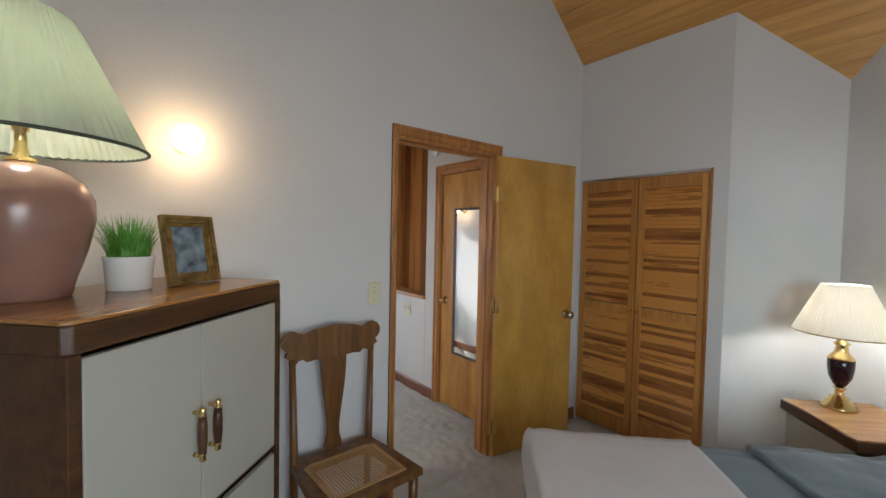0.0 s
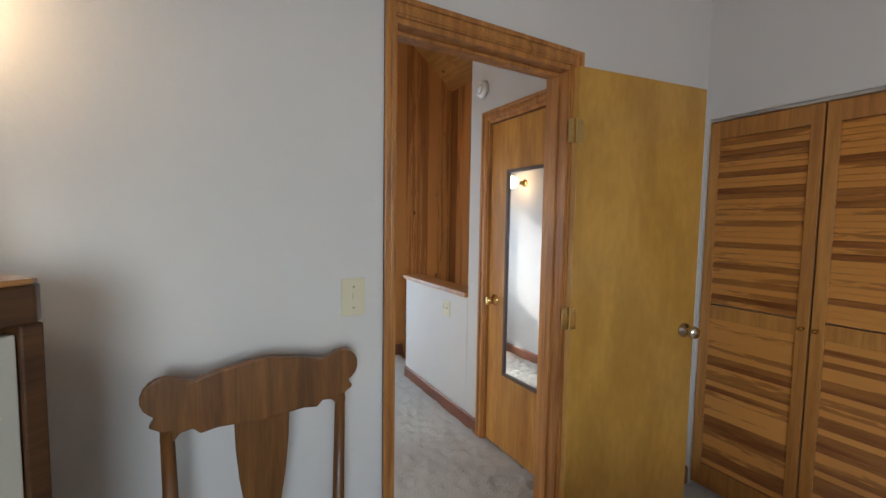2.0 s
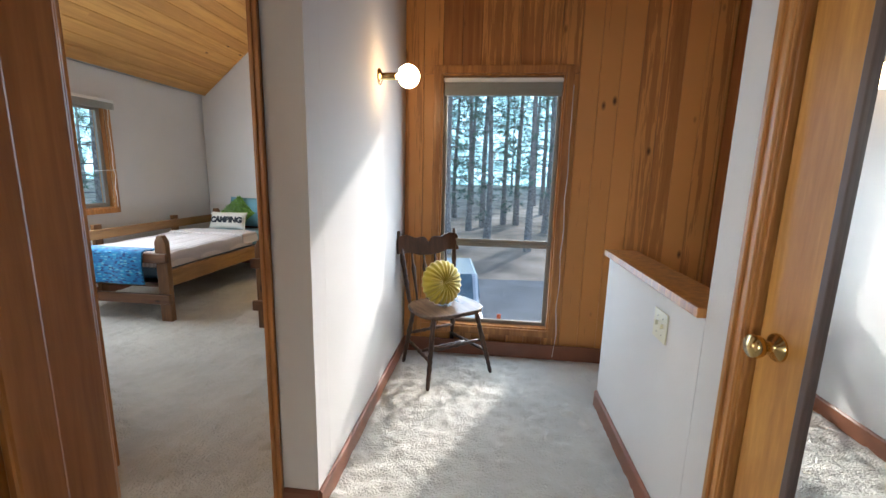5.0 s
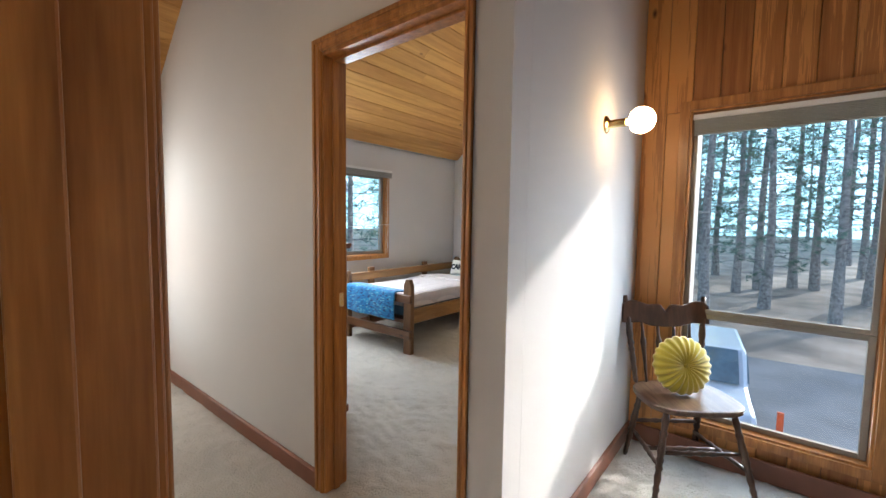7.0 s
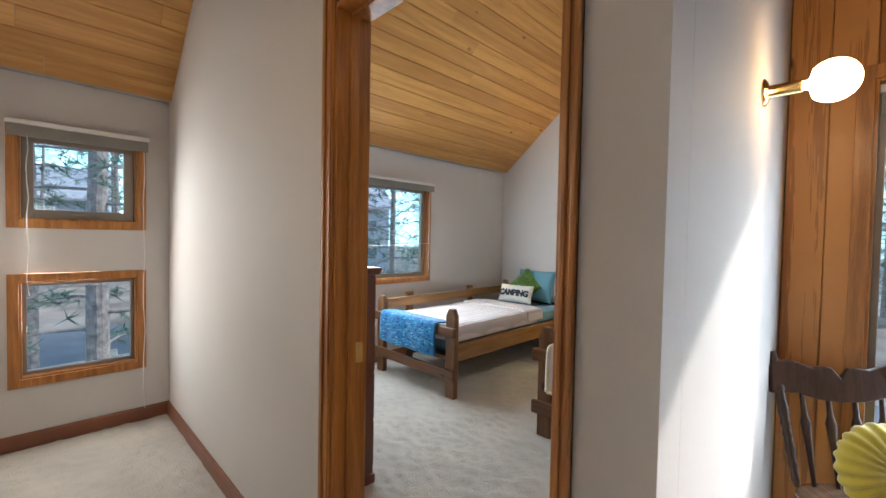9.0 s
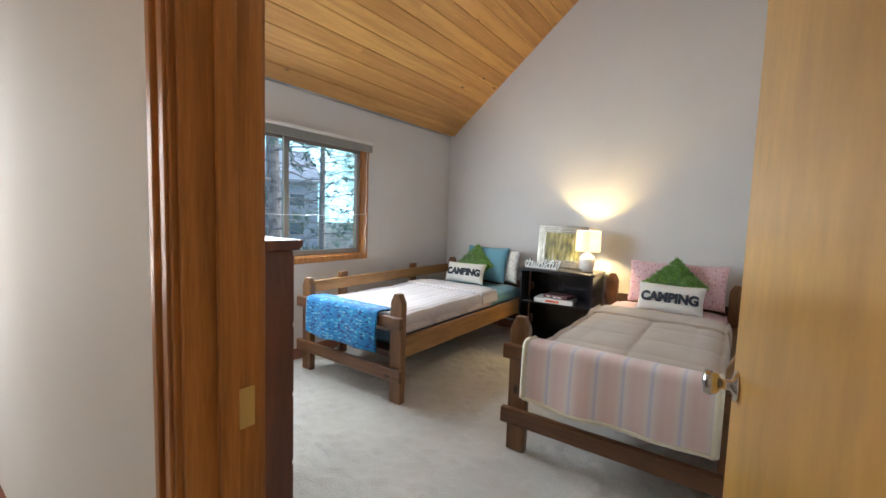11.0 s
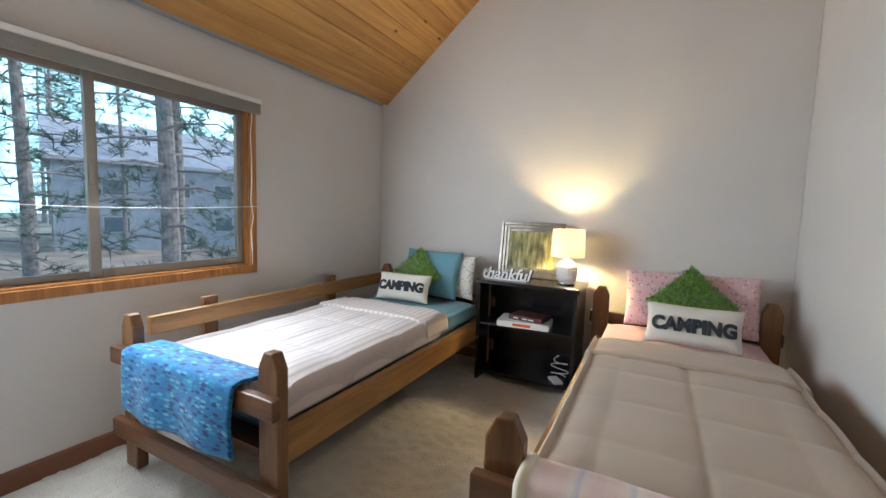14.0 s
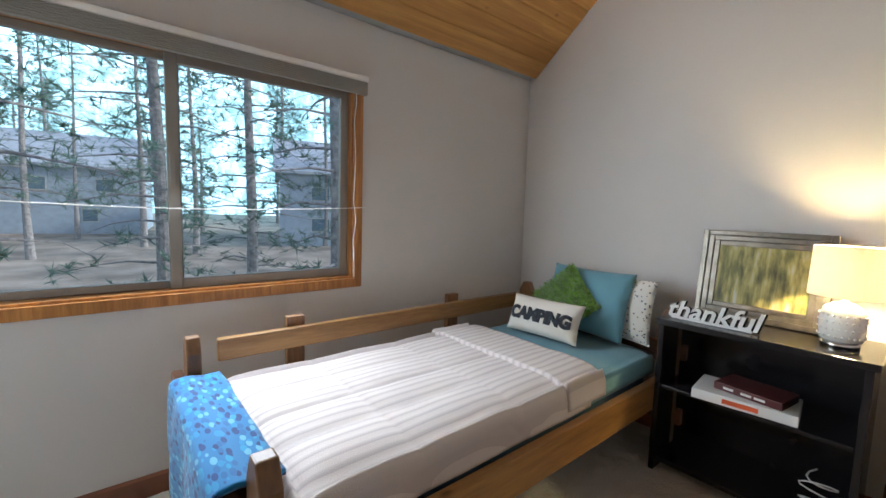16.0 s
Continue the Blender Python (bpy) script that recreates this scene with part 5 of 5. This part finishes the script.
bm = bmesh.new()
bm_tube(bm, [(0.05 + 0.05 * math.cos(k * 0.7), 0.05 + 0.05 * math.sin(k * 0.55), 0.01 + 0.006 * k) for k in range(26)], 0.0035, 6)
finish(bm, "cable", WHITE, pb, 0, True)

dr = thing("dresser", "tall reddish-brown wooden chest of drawers", "dresser", pose(-0.13, 3.484, 0))
box("body", DRESS, -0.40, 0.178, -0.255, 0.212, 0.05, 1.145, dr, 0.004)
box("plinth", DRESS, -0.40, 0.186, -0.255, 0.222, 0.0, 0.05, dr, 0.004)
bm = bmesh.new()
bm_prism(bm, [(-0.255, 1.145), (0.222, 1.145), (0.236, 1.16), (0.24, 1.182), (-0.255, 1.182)], -0.405, 0.2, "yz")
finish(bm, "top", DRESS, dr, 0.005)
for i in range(4):
    box("drawer", DRESS, -0.38, 0.16, 0.212, 0.228, 0.08 + 0.265 * i, 0.33 + 0.265 * i, dr, 0.004)
    for x in (-0.24, 0.03):
        lathe("knob", DRESS, [(0.008, 0), (0.007, 0.012), (0.016, 0.02), (0.0, 0.03)], dr, 16, (x, 0.228, 0.205 + 0.265 * i), (0, 1, 0))
pl = thing("potted_plant", "small leafy plant in a pale pot", "plant", pose(-0.30, 3.47, 1.182))
lathe("pot", WCERAMIC, [(0.035, 0), (0.045, 0.09), (0.048, 0.10), (0.042, 0.10), (0.0, 0.09)], pl, 24)
bm = bmesh.new()
for i in range(170):
    a, b = random.uniform(0, 6.28), random.uniform(0.1, 1.2)
    r = random.uniform(0.02, 0.13)
    c = Vector((r * math.cos(a) * math.sin(b), r * math.sin(a) * math.sin(b), 0.12 + r * 1.25 * math.cos(b)))
    d = Vector((random.uniform(-1, 1), random.uniform(-1, 1), random.uniform(-0.3, 1))).normalized()
    q = d.orthogonal().normalized()
    s = random.uniform(0.010, 0.017)
    v = [bm.verts.new(c + d * s * k1 + q * s * k2) for k1, k2 in ((-1, 0), (-0.2, 0.6), (1, 0), (-0.2, -0.6))]
    bm.faces.new(v)
for i in range(14):
    a = i * 0.45
    bm_tube(bm, [(0, 0, 0.09), (0.05 * math.cos(a), 0.05 * math.sin(a), 0.2)], 0.0015, 5)
tagged(finish(bm, "leaves", LEAFG, pl), kind="stuff")

hr = thing("coat_rack", "wooden wall shelf with black double coat hooks", "coat rack", pose(1.53, 4.55, 0.04))
bm = bmesh.new()
bm_prism(bm, [(-0.36, 1.74), (-0.33, 1.70), (-0.25, 1.72), (-0.12, 1.745), (0.12, 1.745), (0.25, 1.72), (0.33, 1.70), (0.36, 1.74), (0.36, 1.93), (-0.36, 1.93)], -0.022, 0.0, "yz")
finish(bm, "board", DRESS, hr, 0.004)
box("shelf", DRESS, -0.13, 0.0, -0.39, 0.39, 1.93, 1.952, hr, 0.005)
for s in (-1, 1):
    bm = bmesh.new()
    bm_prism(bm, [(-0.022, 1.76), (-0.05, 1.80), (-0.06, 1.86), (-0.115, 1.93), (-0.022, 1.93)], s * 0.33 - 0.012, s * 0.33 + 0.012)
    finish(bm, "bracket", DRESS, hr, 0.003)
for y in (-0.25, -0.08, 0.08, 0.25):
    bm = bmesh.new()
    bm_tube(bm, [(-0.022, y, 1.83), (-0.06, y, 1.835), (-0.10, y, 1.85), (-0.115, y, 1.875)], 0.004, 8)
    bm_tube(bm, [(-0.022, y, 1.79), (-0.05, y, 1.765), (-0.07, y, 1.775), (-0.075, y, 1.795)], 0.004, 8)
    bm_box(bm, -0.026, -0.021, y - 0.012, y + 0.012, 1.78, 1.845)
    finish(bm, "hook", BLACK, hr, 0, True)

# ---- outdoors ----
GZ = -2.75


def land(x, y):
    d = math.hypot(x, y - 4)
    return GZ + 0.10 * noise.noise(Vector((x * 0.15, y * 0.15, 0))) + max(0.0, d - 16) * 0.035 * (1 if d < 120 else 120 / d)


bm = bmesh.new()
R = [3, 6, 9, 12, 15, 18, 22, 26, 31, 37, 44, 52, 62, 75, 95, 130, 200, 400, 900, 2500]
rings = [[bm.verts.new((r * math.cos(2 * math.pi * k / 90), 4 + r * math.sin(2 * math.pi * k / 90), land(r * math.cos(2 * math.pi * k / 90), 4 + r * math.sin(2 * math.pi * k / 90)))) for k in range(90)] for r in R]
for a, b in zip(rings, rings[1:]):
    for k in range(90):
        bm.faces.new((a[k], a[(k + 1) % 90], b[(k + 1) % 90], b[k]))
bm.faces.new(rings[0])
tagged(finish(bm, "ground", DUFF, None, 0, True), "pale forest floor of pine needles and dust", kind="structure")
bm = bmesh.new()
prev = None
for k in range(61):
    f = k / 60
    x, y = -19 + 3 * math.sin(f * 4), -20 + 70 * f
    cur = (bm.verts.new((x - 3.5, y, land(x - 3.5, y) + 0.06)), bm.verts.new((x + 3.5, y, land(x + 3.5, y) + 0.06)))
    if prev:
        bm.faces.new((prev[0], prev[1], cur[1], cur[0]))
    prev = cur
tagged(finish(bm, "road", ASPHALT), "grey asphalt lane through the trees", kind="structure")
bm = bmesh.new()
prev = None
for k in range(31):
    f = k / 30
    x, y = -8 + 30 * f, 12.5 + 1.5 * math.sin(f * 3)
    cur = (bm.verts.new((x, y - 3.2, land(x, y - 3.2) + 0.16)), bm.verts.new((x, y + 3.2, land(x, y + 3.2) + 0.16)))
    if prev:
        bm.faces.new((prev[0], prev[1], cur[1], cur[0]))
    prev = cur
tagged(finish(bm, "drive", ASPHALT), "asphalt drive in dappled shade", kind="structure")


def pine_meshes(seed, height, low):
    rs = random.Random(seed)
    bm = bmesh.new()
    lean = rs.uniform(-0.4, 0.4)
    pts = [(lean * (f / 8) ** 2, 0.1 * math.sin(f), height * f / 8) for f in range(9)]
    bm_tube(bm, pts, [0.17 * (1 - f / 8.6) + 0.015 + (0.06 if f == 0 else 0) for f in range(9)], 12)
    leafs = bmesh.new()
    nb = 74
    for i in range(nb):
        f = i / nb
        z = low + (height - low) * f ** 0.9
        a = i * 2.4 + rs.uniform(-0.4, 0.4)
        ln = (0.5 + 2.6 * (1 - f) ** 0.8 * min(1, 0.55 + f * 2)) * rs.uniform(0.6, 1.15)
        c0 = Vector((lean * (z / height) ** 2, 0, z))
        d = Vector((math.cos(a), math.sin(a), 0))
        br = [c0 + d * ln * t + Vector((0, 0, ln * (0.12 * t - 0.28 * t * t))) + Vector((rs.uniform(-1, 1), rs.uniform(-1, 1), rs.uniform(-1, 1))) * 0.05 * ln * t for t in (0, 0.35, 0.7, 1.0)]
        bm_tube(bm, br, [0.035 * (1 - f * 0.6), 0.022, 0.012, 0.004], 5)
        if rs.random() < 0.14 and f < 0.3:
            continue
        for k in range(9):
            t = rs.uniform(0.25, 1.05)
            j = min(2, int(t * 3))
            base = br[j].lerp(br[j + 1], min(1, max(0, t * 3 - j))) + Vector((rs.uniform(-1, 1), rs.uniform(-1, 1), rs.uniform(-0.5, 0.6))) * 0.16 * ln
            for n_ in range(13):
                dd = Vector((rs.uniform(-1, 1), rs.uniform(-1, 1), rs.uniform(-0.6, 1))).normalized()
                q = dd.orthogonal().normalized() * rs.uniform(0.008, 0.016)
                l_ = rs.uniform(0.16, 0.32)
                v = [leafs.verts.new(base + q), leafs.verts.new(base - q), leafs.verts.new(base + dd * l_)]
                leafs.faces.new(v)
    out = []
    for b, n_, m_ in ((bm, "trunk", BARK), (leafs, "needles", NEEDLE)):
        me_ = bpy.data.meshes.new(n_)
        b.to_mesh(me_)
        b.free()
        me_.materials.append(m_)
        out.append(me_)
    return out


PINES = [pine_meshes(s, h, lo) for s, h, lo in ((1, 17, 2.4), (2, 20, 2.8), (3, 14, 1.6), (4, 22, 3.2))]


def pine(x, y, k, s=1.0, rot=0.0):
    e = thing("pine_tree", "tall pine with rough bark and drooping branches", "tree", pose(x, y, land(x, y) - 0.05, 0, 0, rot), "pine trees")
    for me_, n_ in zip(PINES[k], ("trunk", "needles")):
        o = new(n_, me_)
        o.parent = e
        o.scale = (s, s, s)
        if n_ == "needles":
            tagged(o, kind="stuff")
    return e


# the pine at (14.8, 31.5) is added out of view to dapple the hall's sun
near = [(-7.2, 8.1, 0, 1.0, 20), (-6.6, 3.15, 0, 0.95, 140), (-11.5, 5.6, 2, 1.05, 60), (-13.0, 11.5, 1, 1.0, 10), (-10.0, 13.5, 2, 1.0, 200), (-9.5, 0.5, 1, 0.9, 90), (-14, 8.2, 2, 1.1, 300),
        (-3.2, 19.5, 1, 1.0, 30), (0.2, 22.5, 3, 1.0, 70), (-1.5, 25.5, 1, 1.0, 150), (2.2, 26.0, 2, 1.1, 250), (-4.8, 24.0, 3, 1.0, 10), (4.4, 23.6, 3, 0.95, 340), (0.9, 30.0, 1, 1.0, 200), (-2.6, 31, 0, 1.0, 80), (3.4, 33, 2, 1.1, 20), (14.8, 31.5, 2, 0.8, 15), (-0.6, 36, 2, 1.1, 120), (-15.5, 16, 0, 1, 80), (-12.5, 2.2, 3, 1, 45)]
for t in near:
    pine(*t)
rt = random.Random(9)
count = 0
while count < 62:
    a, d = rt.uniform(radians(62), radians(205)), rt.uniform(24, 75)
    x, y = 2 + d * math.cos(a), 4 + d * math.sin(a)
    along = (x - 2.3) * 0.425 + (y - 4.65) * 0.905
    off = abs((x - 2.3) * 0.905 - (y - 4.65) * 0.425)
    if (off < 2.2 and along < 48) or (-30 < x < -17 and 2 < y < 26):
        continue
    pine(x, y, rt.randrange(4), rt.uniform(0.85, 1.2), rt.uniform(0, 360))
    count += 1


# backdrop ring: its emission stands in for daylight on far trees and sky
bd = bpy.data.materials.new("glowing_forest_and_sky")
_n, _l, _p = nodes_of(bd)
_c = _n.new("ShaderNodeTexCoord")
_m = _n.new("ShaderNodeMapping")
_m.inputs["Scale"].default_value = (1.0, 1.0, 0.55)
_l.new(_c.outputs["Object"], _m.inputs["Vector"])
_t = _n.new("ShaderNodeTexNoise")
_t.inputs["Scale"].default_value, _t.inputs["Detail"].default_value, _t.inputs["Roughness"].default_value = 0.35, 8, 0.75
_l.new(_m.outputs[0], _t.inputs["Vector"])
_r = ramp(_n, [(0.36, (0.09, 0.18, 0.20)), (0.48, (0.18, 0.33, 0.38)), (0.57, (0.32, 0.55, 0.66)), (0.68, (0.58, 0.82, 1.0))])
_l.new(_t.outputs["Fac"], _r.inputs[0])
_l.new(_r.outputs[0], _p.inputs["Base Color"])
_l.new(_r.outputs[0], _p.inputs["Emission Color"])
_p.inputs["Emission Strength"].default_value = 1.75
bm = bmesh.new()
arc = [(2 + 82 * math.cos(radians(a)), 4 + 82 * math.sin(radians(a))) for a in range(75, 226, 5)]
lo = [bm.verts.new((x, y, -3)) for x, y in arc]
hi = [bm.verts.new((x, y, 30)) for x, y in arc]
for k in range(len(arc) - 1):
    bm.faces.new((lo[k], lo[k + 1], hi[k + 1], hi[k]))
tagged(finish(bm, "backdrop", bd), "glowing backdrop coloured as distant pine forest with gaps of sky", kind="structure")


def far_house(m, w, d, h, wins, label):
    e = thing("house", label, "house", m)
    box("wall", SIDING, 0, w, 0, d, 0, h, e, 0)
    bm = bmesh.new()
    bm_prism(bm, [(-0.5, h - 0.1), (d / 2, h + d * 0.34), (d + 0.5, h - 0.1), (d + 0.5, h + 0.12), (d / 2, h + d * 0.34 + 0.25), (-0.5, h + 0.12)], -0.5, w + 0.5, "yz")
    finish(bm, "roof", ROOFING, e)
    bm = bmesh.new()
    bm_prism(bm, [(0.02, h - 0.05), (d / 2, h + d * 0.33), (d - 0.02, h - 0.05)], 0.05, w - 0.05, "yz")
    finish(bm, "gable", SIDING, e)
    for i in range(int(h / 0.28)):
        box("siding_board", SIDING, -0.03, w + 0.03, -0.03, 0.0, i * 0.28 + 0.02, i * 0.28 + 0.265, e, 0)
    for x, z, ww, hh in wins:
        win = box("window", PALEFENCE, x - 0.08, x + ww + 0.08, -0.07, -0.03, z - 0.08, z + hh + 0.08, e, 0)
        box("pane", PANEDARK, x, x + ww, -0.09, -0.072, z, z + hh, win, 0)
    return e


far_house(pose(-34.0, 15.5, GZ + 0.6, 0, 0, 72), 12, 9, 6.2, [(2.5, 1.4, 1.4, 1.0), (2.5, 4.0, 1.4, 1.0), (6.5, 1.2, 0.8, 1.0), (6.5, 4.0, 1.2, 1.0), (9.5, 4.0, 1.2, 1.0), (9.5, 1.4, 1.2, 1.0)], "grey two-storey neighbouring house with pale metal roof")
far_house(pose(-48.0, -5.0, GZ + 1.0, 0, 0, 80), 12, 9, 5.8, [(1.5, 1.4, 1.2, 1.0), (4.5, 3.8, 1.2, 1.0), (8, 1.2, 1.0, 1.0), (9, 3.8, 1.2, 1.0)], "grey neighbouring house among the pines")
fe = thing("rail_fence", "low weathered rail fence beside the lane", "fence", pose(-11.2, 2.0, GZ + 0.05, 0, 0, 96))
for z in (0.35, 0.7):
    box("rail", PALEFENCE, 0, 5.2, -0.03, 0.03, z, z + 0.16, fe, 0.01)
for x in (0.1, 1.8, 3.5, 5.1):
    box("post", PALEFENCE, x - 0.07, x + 0.07, 0.03, 0.17, -0.2, 1.0, fe, 0.01)
car = thing("parked_car", "silver-blue car parked below the window", "car", pose(1.15, 12.0, land(1.15, 12.0) + 0.16, 0, 0, -82))
bm = bmesh.new()
bm_prism(bm, [(-2.2, 0.3), (2.2, 0.3), (2.25, 0.7), (2.1, 0.85), (1.1, 0.95), (0.5, 1.5), (-1.2, 1.55), (-2.0, 1.0), (-2.25, 0.9)], -0.85, 0.85)
finish(bm, "body", CARPAINT, car, 0.08)
bm = bmesh.new()
bm_prism(bm, [(1.0, 1.0), (0.5, 1.42), (-1.1, 1.46), (-1.75, 1.03)], -0.862, 0.862)
finish(bm, "side_windows", PANEDARK, car, 0.01)
bm = bmesh.new()
bm_prism(bm, [(1.10, 0.99), (1.12, 1.0), (0.56, 1.49), (0.53, 1.49)], -0.7, 0.7)
finish(bm, "windscreen", PANEDARK, car, 0.005)
for x in (-1.4, 1.4):
    for y in (-0.80, 0.80):
        w_ = lathe("wheel", TYRE, [(0.2, -0.1), (0.33, -0.09), (0.33, 0.09), (0.2, 0.1)], car, 24, (x, y, 0.33), (0, 1, 0))
mk = thing("marker_post", "thin orange marker post beside the drive", "post", pose(2.55, 9.6, land(2.55, 9.6)))
box("stake", ORANGE, -0.04, 0.04, -0.02, 0.02, -0.2, 1.3, mk, 0.005)
tagged(box("outer_wall", SIDING, EAVE_W, 4.5, -2.0, 4.6, -2.9, -0.40), kind="structure")

# ---- boards of the cedar walls, last ----
gable = bpy.data.objects["wall_gable_backing"]
east = bpy.data.objects["wall_stair_east_backing"]
W0, W1, Z0, Z1 = 1.905, 2.72, 0.215, 1.98


def board(parent, along, a, b, z0, z1, za, zb):
    """One upright board; its top may slope from za to zb."""
    bm = bmesh.new()
    t = 0.019
    if along == "x":
        lo = [(a, HALL_N), (b, HALL_N), (b, HALL_N + t), (a, HALL_N + t)]
        tops = (za, zb, zb, za)
    else:
        lo = [(3.742, a), (3.742, b), (3.723, b), (3.723, a)]
        tops = (za, zb, zb, za)
    v = [bm.verts.new((x, y, z0)) for x, y in lo] + [bm.verts.new((x, y, z)) for (x, y), z in zip(lo, tops)]
    for f in ((3, 2, 1, 0), (4, 5, 6, 7), (0, 1, 5, 4), (1, 2, 6, 5), (2, 3, 7, 6), (3, 0, 4, 7)):
        bm.faces.new([v[i] for i in f])
    o = finish(bm, "board", CEDAR, parent, 0.003)
    return o


PB = 0.128
x = HALL_W + 0.004
while x < 3.72:
    xe = min(x + PB, 3.722)
    za, zb = roof_z(x) + 0.03, roof_z(xe) + 0.03
    if xe <= W0 - 0.03 or x >= W1 + 0.03:
        board(gable, "x", x + 0.001, xe - 0.001, -2.4 if x > 3.1 else 0.0, 0, za, zb)
    else:
        board(gable, "x", x + 0.001, xe - 0.001, Z1 + 0.002, 0, za, zb)
        board(gable, "x", x + 0.001, xe - 0.001, 0.0, 0, Z0 - 0.002, Z0 - 0.002)
        if x < W0 - 0.02:
            board(gable, "x", x + 0.001, W0 - 0.004, Z0, 0, Z1, Z1)
        if xe > W1 + 0.02:
            board(gable, "x", W1 + 0.004, xe - 0.001, Z0, 0, Z1, Z1)
    x = xe
y = HALL_N - 0.004
while y > 3.04:
    ye = max(y - PB, 3.035)
    board(east, "y", ye + 0.001, y - 0.001, -2.4, 0, roof_z(3.73) + 0.03, roof_z(3.73) + 0.03)
    y = ye
